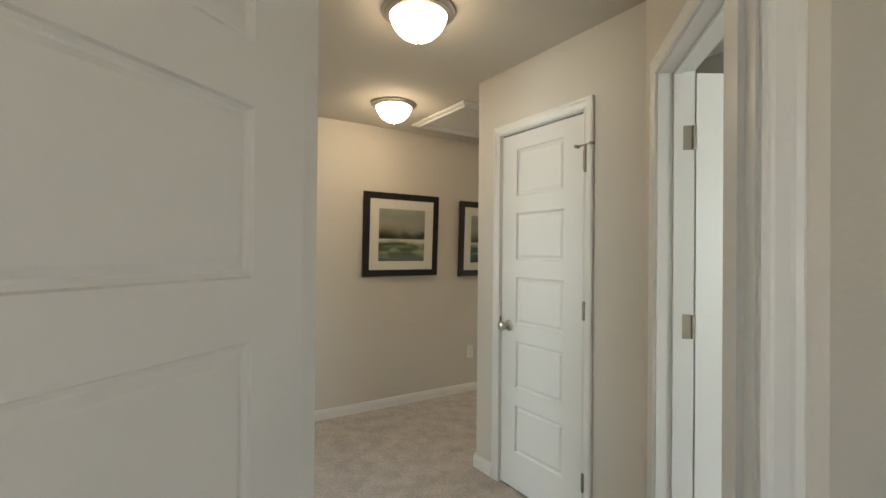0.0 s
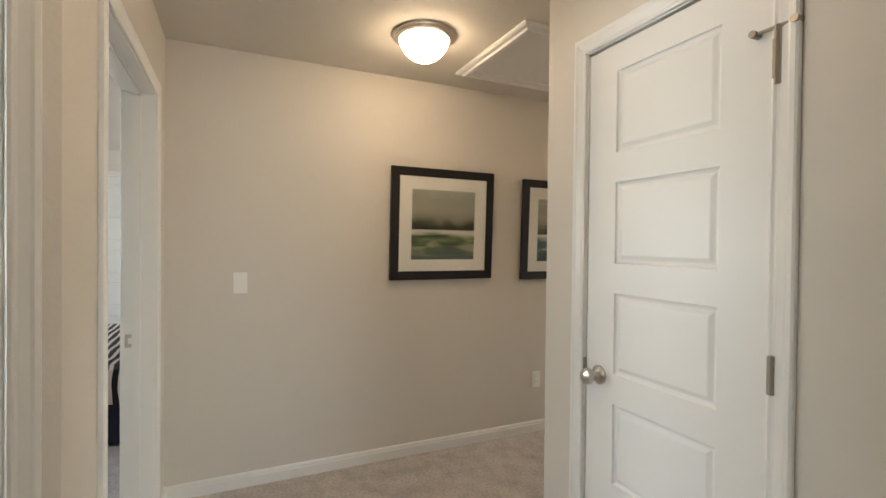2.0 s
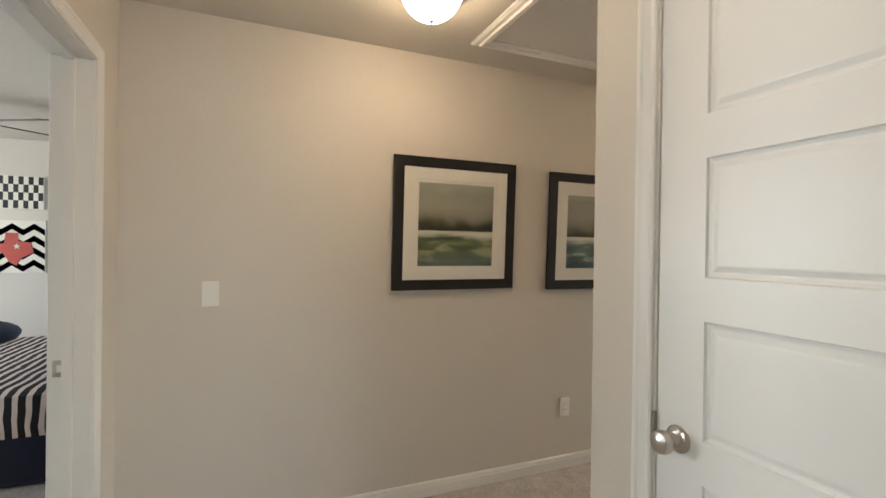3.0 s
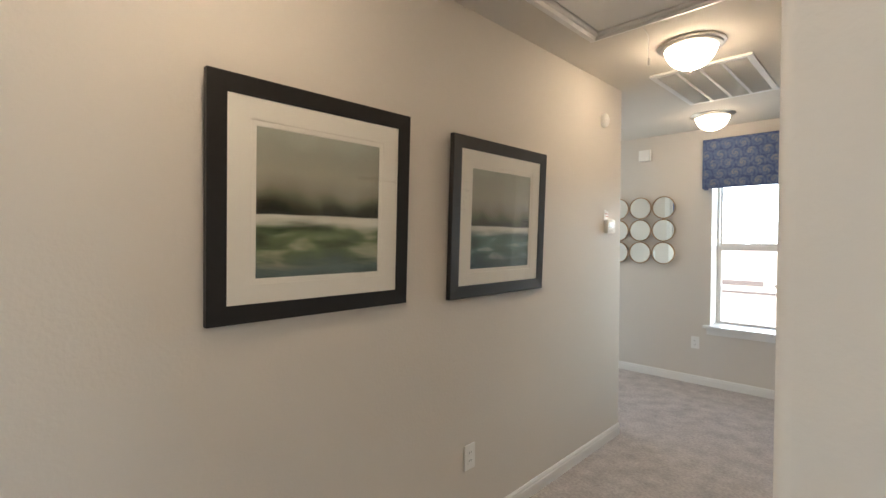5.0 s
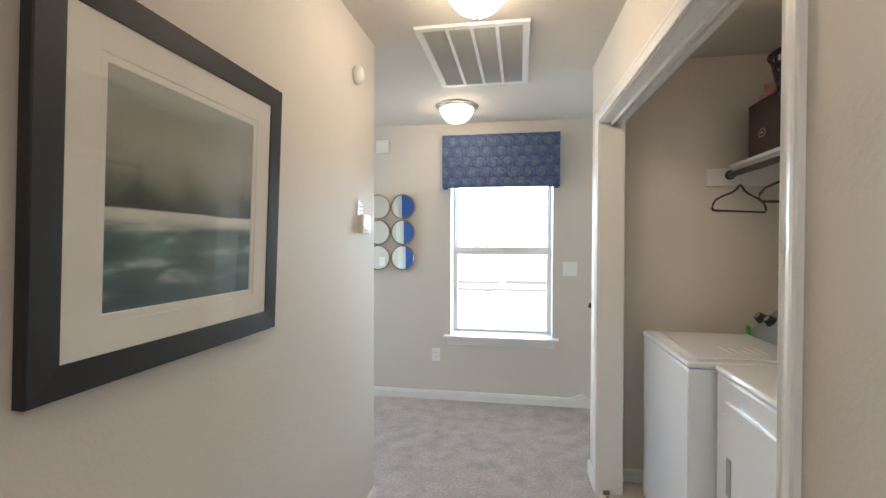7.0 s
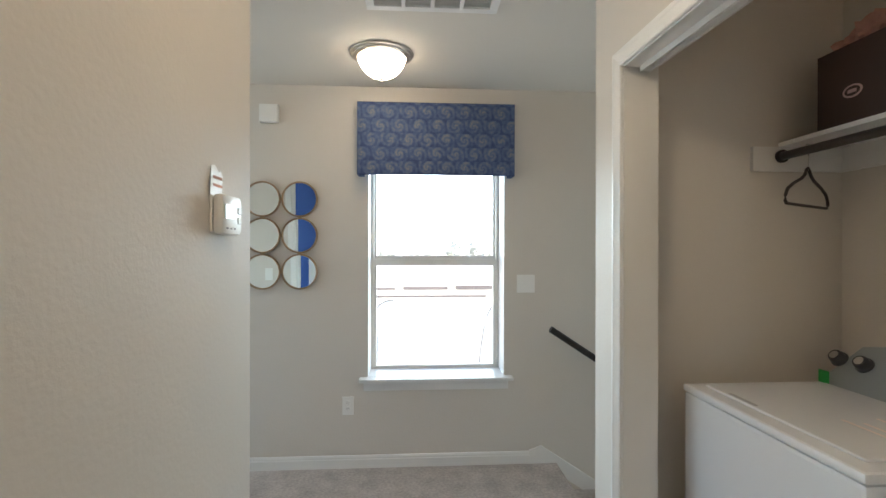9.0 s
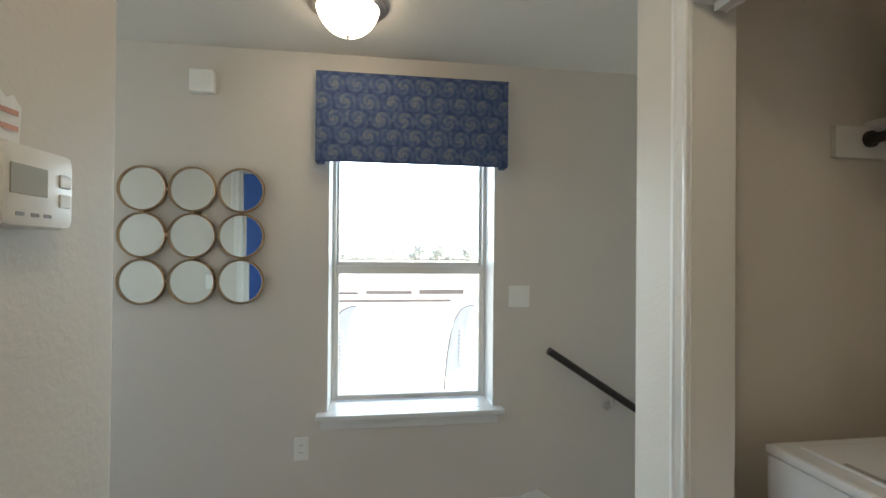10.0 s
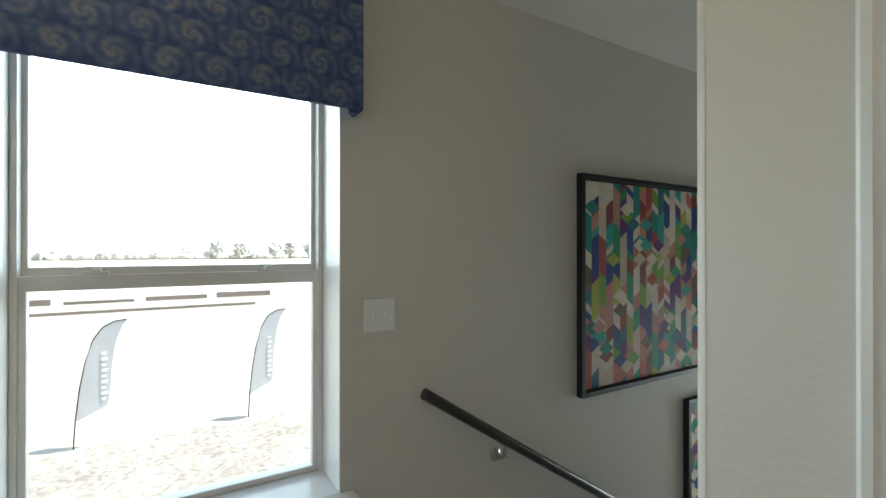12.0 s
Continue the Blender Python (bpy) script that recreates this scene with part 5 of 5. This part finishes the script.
for j in range(rws):
    v0, v1 = 0.06 + 0.92 * j / rws, 0.06 + 0.92 * (j + 1) / rws
    for i in range(seg):
        u0 = (i + 0.5 * (j % 2)) / seg
        du = 1 / seg
        cu, cv = u0 + du / 2, (v0 + v1) / 2
        rim_pts = [basket_point(u0 + du * x, v0 + (v1 - v0) * y) for x, y in ((0, 0), (0.5, 0), (1, 0), (1, 0.5), (1, 1), (0.5, 1), (0, 1), (0, 0.5))]
        hole = [basket_point(cu + 0.34 * du * math.cos(a), cv + 0.38 * (v1 - v0) * math.sin(a)) for a in (math.pi * (1.25 + 0.25 * k) for k in range(8))]
        for k in range(8):
            n = (k + 1) % 8
            bm.faces.new((rim_pts[k], rim_pts[n], hole[n], hole[k]))
for v0, v1 in ((0.0, 0.06), (0.98, 1.0)):
    for i in range(2 * seg):
        u0, u1 = i / (2 * seg), (i + 1) / (2 * seg)
        bm.faces.new([basket_point(u, v) for u, v in ((u0, v0), (u1, v0), (u1, v1), (u0, v1))])
bm.faces.new([basket_point(i / (2 * seg), 0.0) for i in range(2 * seg)][::-1])
bmesh.ops.remove_doubles(bm, verts=bm.verts, dist=0.0005)
bmesh.ops.recalc_face_normals(bm, faces=bm.faces)
bmesh.ops.solidify(bm, geom=bm.faces[:], thickness=0.005)
part("basket_wall", bm, M_BASKET, bk)
bm = bmesh.new()
tube(bm, [(0.170 * math.cos(2 * math.pi * i / 32), 0.170 * math.sin(2 * math.pi * i / 32), 0.374) for i in range(32)], 0.007, 8, closed=True)
part("basket_rim", bm, M_BASKET, bk, smooth=True)

# white service box on the back wall
sb = thing("service_box", pose(2.194, 4.677, 1.436, 0, 0, -90), "white metal service box door on the closet wall", "service box")
bm = bmesh.new()
for c in ((-0.15, 0.15, -0.19, -0.165), (-0.15, 0.15, 0.165, 0.19), (-0.15, -0.125, -0.165, 0.165), (0.125, 0.15, -0.165, 0.165)):
    box(bm, c[0], c[1], -0.014, -0.0005, c[2], c[3], bev=0.003)
part("frame", bm, M_TRIM, sb)
bm = bmesh.new()
box(bm, -0.125, 0.125, -0.008, -0.0005, -0.165, 0.165)
part("cover", bm, M_TRIM, sb)
# track of the closet doors in the head of the opening
tk = thing("closet_track", along(HC, E1)[0] @ pose(0, 0, 2.05), "white sliding door track under the laundry head", "door track")
bm = bmesh.new()
box(bm, LAUN[0] + 0.01, LAUN[1] - 0.01, -0.085, -0.055, -0.006, -0.001)
box(bm, LAUN[0] + 0.01, LAUN[1] - 0.01, -0.087, -0.083, -0.022, -0.001)
box(bm, LAUN[0] + 0.01, LAUN[1] - 0.01, -0.057, -0.053, -0.022, -0.001)
part("channel", bm, M_TRIM, tk)
bm = bmesh.new()
box(bm, LAUN[1] - 0.06, LAUN[1] - 0.012, -0.080, -0.060, -0.018, -0.006)
part("pivot", bm, M_GREY, tk)

pb = thing("floor_pivot", along(HC, E1)[0] @ pose(LAUN[1] - 0.03, -0.045, 0), "small nickel floor pivot bracket at the laundry jamb", "door pivot")
bm = bmesh.new()
box(bm, -0.03, 0.028, -0.018, 0.018, 0.0005, 0.005, bev=0.001)
box(bm, 0.022, 0.028, -0.018, 0.018, 0.005, 0.030, bev=0.001)
part("plate", bm, M_HINGE, pb)
bm = bmesh.new()
lathe(bm, [(0, 0.005), (0.009, 0.005), (0.009, 0.014), (0.005, 0.016), (0, 0.016)], pose(-0.008, 0, 0), 14)
part("pin_cup", bm, M_HINGE, pb, smooth=True)

# ---- bedroom seen through its doorway ----
bd_ = thing("bed", pose(-1.85, -0.62, 0), "made bed with black and white striped cover, navy skirt", "bed")
bm = bmesh.new()
box(bm, -1.0, 0.97, -0.90, 0.88, 0.02, 0.34)
part("bed_skirt", bm, M_NAVY, bd_, "dark navy bed skirt")
bm = bmesh.new()
box(bm, -1.02, 1.0, -0.93, 0.93, 0.27, 0.535, bev=0.08)
bmesh.ops.subdivide_edges(bm, edges=bm.edges, cuts=3, use_grid_fill=True)
for v in bm.verts:
    v.co += 0.012 * noise.noise_vector(v.co * 5)
part("bed_cover", bm, striped("striped_cover", "Y", 0.062, (0.012, 0.008, 0.010), (0.62, 0.52, 0.48), 0.42), bd_, "black and white striped cover", smooth=True)
for y in (-0.42,):
    bm = bmesh.new()
    bmesh.ops.create_icosphere(bm, subdivisions=3, radius=1.0, matrix=pose(-0.78, y, 0.60, 0, 15) @ Matrix.Diagonal((0.20, 0.34, 0.10, 1)))
    part("pillow", bm, M_NAVY, bd_, smooth=True)
fn = thing("ceiling_fan", pose(-2.04, -0.77, H), "brown-bladed ceiling fan at rest", "ceiling fan")
bm = bmesh.new()
lathe(bm, [(0, -0.001), (0.065, -0.001), (0.060, -0.035), (0.014, -0.045), (0.014, -0.09), (0.095, -0.105), (0.115, -0.14), (0.115, -0.19), (0.09, -0.235), (0.04, -0.25), (0, -0.25)], seg=28)
part("motor", bm, M_NICKEL, fn, smooth=True)
for i in range(5):
    bm = bmesh.new()
    box(bm, 0.15, 0.57, -0.062, 0.062, -0.004, 0.004, bev=0.003)
    for v in bm.verts:
        if v.co.x < 0.3:
            v.co.y *= 0.72
    bmesh.ops.transform(bm, matrix=pose(0, 0, -0.18, 0, 0, 62 + 72 * i) @ pose(0, 0, 0, 12), verts=bm.verts)
    part("blade", bm, M_FANWOOD, fn, "dark brown fan blade")
    bm = bmesh.new()
    box(bm, 0.09, 0.21, -0.018, 0.018, -0.008, -0.003)
    bmesh.ops.transform(bm, matrix=pose(0, 0, -0.18, 0, 0, 62 + 72 * i), verts=bm.verts)
    part("blade_arm", bm, M_NICKEL, fn)
# canvases on the bedroom's far wall
WX = -3.7
c1 = thing("check_canvas", pose(WX, -1.115, 1.888, 0, 0, 90), "black and white check canvas on the bedroom wall", "canvas print")
bm = bmesh.new()
box(bm, -0.21, 0.21, -0.03, -0.001, -0.17, 0.17, bev=0.003)
part("canvas", bm, M_MATBOARD, c1)
for j in range(4):
    bm = bmesh.new()
    for i in range(10):
        if (i + j) % 2 == 0:
            box(bm, -0.205 + i * 0.041, -0.164 + i * 0.041, -0.0312, -0.0301, -0.165 + j * 0.0825, -0.0825 + j * 0.0825)
    part("check_row", bm, M_BLACK, c1)
c2 = thing("chevron_canvas", pose(WX, -1.163, 1.329, 0, 0, 90), "navy and white chevron canvas with a red shape", "canvas print")
bm = bmesh.new()
box(bm, -0.275, 0.275, -0.03, -0.001, -0.272, 0.272, bev=0.003)
part("canvas", bm, M_MATBOARD, c2)
for j in range(4):
    bm = bmesh.new()
    z0 = -0.262 + j * 0.125
    for i in range(6):
        xa, xb = -0.27 + i * 0.09, -0.18 + i * 0.09
        za, zb = (z0, z0 + 0.065) if i % 2 == 0 else (z0 + 0.065, z0)
        zt = 0.262
        bm.faces.new([bm.verts.new(c) for c in ((xa, -0.0312, min(za, zt)), (xb, -0.0312, min(zb, zt)), (xb, -0.0312, min(zb + 0.062, zt)), (xa, -0.0312, min(za + 0.062, zt)))])
    bmesh.ops.solidify(bm, geom=bm.faces[:], thickness=0.0008)
    part("chevron", bm, M_NAVYPRINT, c2)
bm = bmesh.new()
sh_pts = [(-0.19, 0.02), (-0.06, 0.03), (-0.05, 0.14), (0.05, 0.14), (0.05, 0.06), (0.16, 0.04), (0.18, -0.06), (0.08, -0.12), (0.04, -0.20), (-0.02, -0.16), (-0.07, -0.07), (-0.13, -0.06)]
f = bm.faces.new([bm.verts.new((x, -0.0345, z)) for x, z in sh_pts])
r = bmesh.ops.extrude_face_region(bm, geom=[f])
bmesh.ops.translate(bm, verts=[v for v in r["geom"] if isinstance(v, bmesh.types.BMVert)], vec=(0, 0.002, 0))
part("red_shape", bm, M_RED, c2)
bm = bmesh.new()
star = [((0.032 if k % 2 == 0 else 0.013) * math.sin(math.pi * k / 5) + 0.04, (0.032 if k % 2 == 0 else 0.013) * math.cos(math.pi * k / 5)) for k in range(10)]
f = bm.faces.new([bm.verts.new((x, -0.036, z)) for x, z in star])
part("star", bm, M_MATBOARD, c2)
# white closet door on the far wall
dbc = door_leaf("door_bedroom_closet", pose(WX + 0.028, -0.755, 0.012, 0, 0, 90), 0.70, "white five-panel closet door, closed", h=2.11)
cf = thing("door_frame_bedroom_closet", pose(WX, -0.755, 0, 0, 0, 90), "white moulded door casing", "door frame", kind="structure")
bm = bmesh.new()
casing_bars(bm, 0.0, 0.70, 2.13, -0.001, -1)
part("casing", bm, M_TRIM, cf)
# outlet by the bed
wall_plate("wall_outlet", pose(WX, -1.18, 0.42, 0, 0, 90), 0.072, 0.117, ["outlet"], "white wall outlet near the bed", "wall outlet")

# white chest in the blue room, seen in the round mirrors
dk = thing("chest_of_drawers", pose(-0.80, 2.43, 0), "white chest of drawers against the blue wall", "chest of drawers")
bm = bmesh.new()
box(bm, -0.28, 0.28, -0.22, 0.18, 0.06, 1.25, bev=0.004)
part("body", bm, M_TRIM, dk)
for i in range(5):
    bm = bmesh.new()
    box(bm, -0.265, 0.265, 0.18, 0.196, 0.085 + i * 0.232, 0.302 + i * 0.232, bev=0.004)
    part("drawer", bm, M_TRIM, dk)
for x in (-0.26, 0.26):
    for y in (-0.2, 0.16):
        bm = bmesh.new()
        box(bm, x - 0.02, x + 0.02, y - 0.02, y + 0.02, 0, 0.06)
        part("leg", bm, M_TRIM, dk)

# ---- outside ----
# hazy bright sky far beyond the field
haze = bpy.data.materials.new("hazy_sky")
haze.use_nodes = True
hb = haze.node_tree.nodes["Principled BSDF"]
hb.inputs["Base Color"].default_value = (0, 0, 0, 1)
hb.inputs["Roughness"].default_value = 1.0
hb.inputs["Emission Color"].default_value = (0.76, 0.96, 0.99, 1)
hb.inputs["Emission Strength"].default_value = 4.6
bm = bmesh.new()
arc = [(600 * math.sin(radians(a)), 600 * math.cos(radians(a))) for a in range(-40, 71, 10)]
for p, q in zip(arc, arc[1:]):
    bm.faces.new([bm.verts.new(c) for c in ((*p, -8), (*q, -8), (*q, 260), (*p, 260))])
structure(part("backdrop", bm, haze), "bright hazy sky over the field", "sky")
GZ = -3.05
M_FLAG = mat("grey_flag_cloth", (0.53, 0.53, 0.53), 0.8, vary=0.1)
M_POLE = mat("black_pole", (0.02, 0.02, 0.02), 0.5)
M_FENCE = mat("dark_silt_fence", (0.20, 0.17, 0.15), 0.8, vary=0.3)
# foliage and bark bleached to put haze and window glare into the colour
M_LEAF = mat("glare_paled_foliage", (0.52, 0.52, 0.47), 0.9, vary=0.4, scale=0.6)
M_BARK = mat("glare_paled_bark", (0.36, 0.33, 0.29), 0.9)


def feather_flag(x, y, yaw, label):
    e = thing("feather_flag", pose(x, y, GZ, 0, 0, yaw), label, "flag", "feather flags")
    pts = [(0, 0, 0), (0.03, 0, 0.6), (0.10, 0, 1.3), (0.20, 0, 1.9), (0.34, 0, 2.4), (0.52, 0, 2.68), (0.75, 0, 2.80), (0.98, 0, 2.82)]
    bm = bmesh.new()
    tube(bm, pts, 0.016, 6)
    part("pole", bm, M_POLE, e)
    bm = bmesh.new()
    a = [pts[1], pts[2], pts[3], pts[4], pts[5], pts[6], pts[7]]
    b = [(0.62, 0.0, 0.86), (0.68, 0.03, 1.3), (0.70, 0.05, 1.7), (0.74, 0.03, 2.1), (0.80, 0.01, 2.4), (0.88, 0, 2.62), (0.99, 0, 2.81)]
    va_ = [bm.verts.new(p) for p in a]
    vb = [bm.verts.new(p) for p in b]
    for i in range(len(a) - 1):
        bm.faces.new((va_[i], va_[i + 1], vb[i + 1], vb[i]))
    bmesh.ops.solidify(bm, geom=bm.faces[:], thickness=0.004)
    part("flag_cloth", bm, M_FLAG, e, "pale grey flag cloth")
    bm = bmesh.new()
    for i in range(9):
        box(bm, 0.50, 0.50 + (0.12 if i % 2 else 0.09), -0.012, 0.06, 1.0 + i * 0.13, 1.06 + i * 0.13)
    part("lettering", bm, M_TRIM, e)


feather_flag(-1.18, 17.75, 8, "pale grey feather flag on a curved pole in the field")
feather_flag(2.47, 17.85, 8, "pale grey feather flag on a curved pole in the field")
fe = bmesh.new()
box(fe, -30, 7, 44.9, 45.0, GZ, GZ + 0.22)
structure(part("silt_fence", fe, M_FENCE), "low dark silt fence across the field", "fence")
fe = bmesh.new()
for i in range(9):
    box(fe, -40 + i * 5.6, -35.2 + i * 5.6, 52.5, 52.7, GZ, GZ + 0.25 + 0.12 * (i % 3))
structure(part("silt_fence", fe, M_FENCE), "low dark silt fence across the field", "fence")


def tree(x, y, h, seed):
    rnd = random.Random(seed)
    e = thing("tree", pose(x, y, GZ), "pale far tree on the horizon", "tree", "far trees")
    bm = bmesh.new()
    tube(bm, [(0, 0, 0), (0.1, 0, h * 0.25), (0.0, 0.1, h * 0.5)], h * 0.03, 7)
    for k in range(5):
        a = k * 1.3
        tube(bm, [(0, 0.05, h * 0.35), (math.cos(a) * h * 0.2, math.sin(a) * h * 0.2, h * 0.6)], h * 0.012, 5)
    part("trunk", bm, M_BARK, e)
    bm = bmesh.new()
    for k in range(70):
        a, r = rnd.uniform(0, 6.28), h * 0.42 * math.sqrt(rnd.random())
        z = h * rnd.uniform(0.32, 1.0)
        r *= math.sin(math.pi * min(0.95, max(0.12, (z / h - 0.2) / 0.85))) ** 0.6
        bmesh.ops.create_icosphere(bm, subdivisions=1, radius=h * rnd.uniform(0.05, 0.10), matrix=Matrix.Translation((r * math.cos(a), r * math.sin(a), z)) @ Matrix.Diagonal((1.2, 1.2, 0.8, 1)))
    for v in bm.verts:
        v.co += 0.04 * h * noise.noise_vector(v.co * 1.3)
    part("crown", bm, M_LEAF, e)


rt = random.Random(11)
for i in range(34):
    tx = -60 + i * 4.2 + rt.uniform(-2.5, 2.5)
    tree(tx, 250 + rt.uniform(-18, 18), rt.uniform(2.5, 4.0) if tx < 5 else rt.uniform(4.0, 9.0), 100 + i)
bm = bmesh.new()
for i in range(420):
    x = rt.uniform(-190, 190)
    h = rt.uniform(1.0, 2.6)
    bmesh.ops.create_icosphere(bm, subdivisions=1, radius=h, matrix=Matrix.Translation((x, 268 + rt.uniform(-10, 10), GZ + h * 0.5)) @ Matrix.Diagonal((1.6, 1.0, 0.8, 1)))
tagged(part("far_hedge", bm, M_LEAF), "pale hedge line along the horizon", "hedge", kind="stuff")
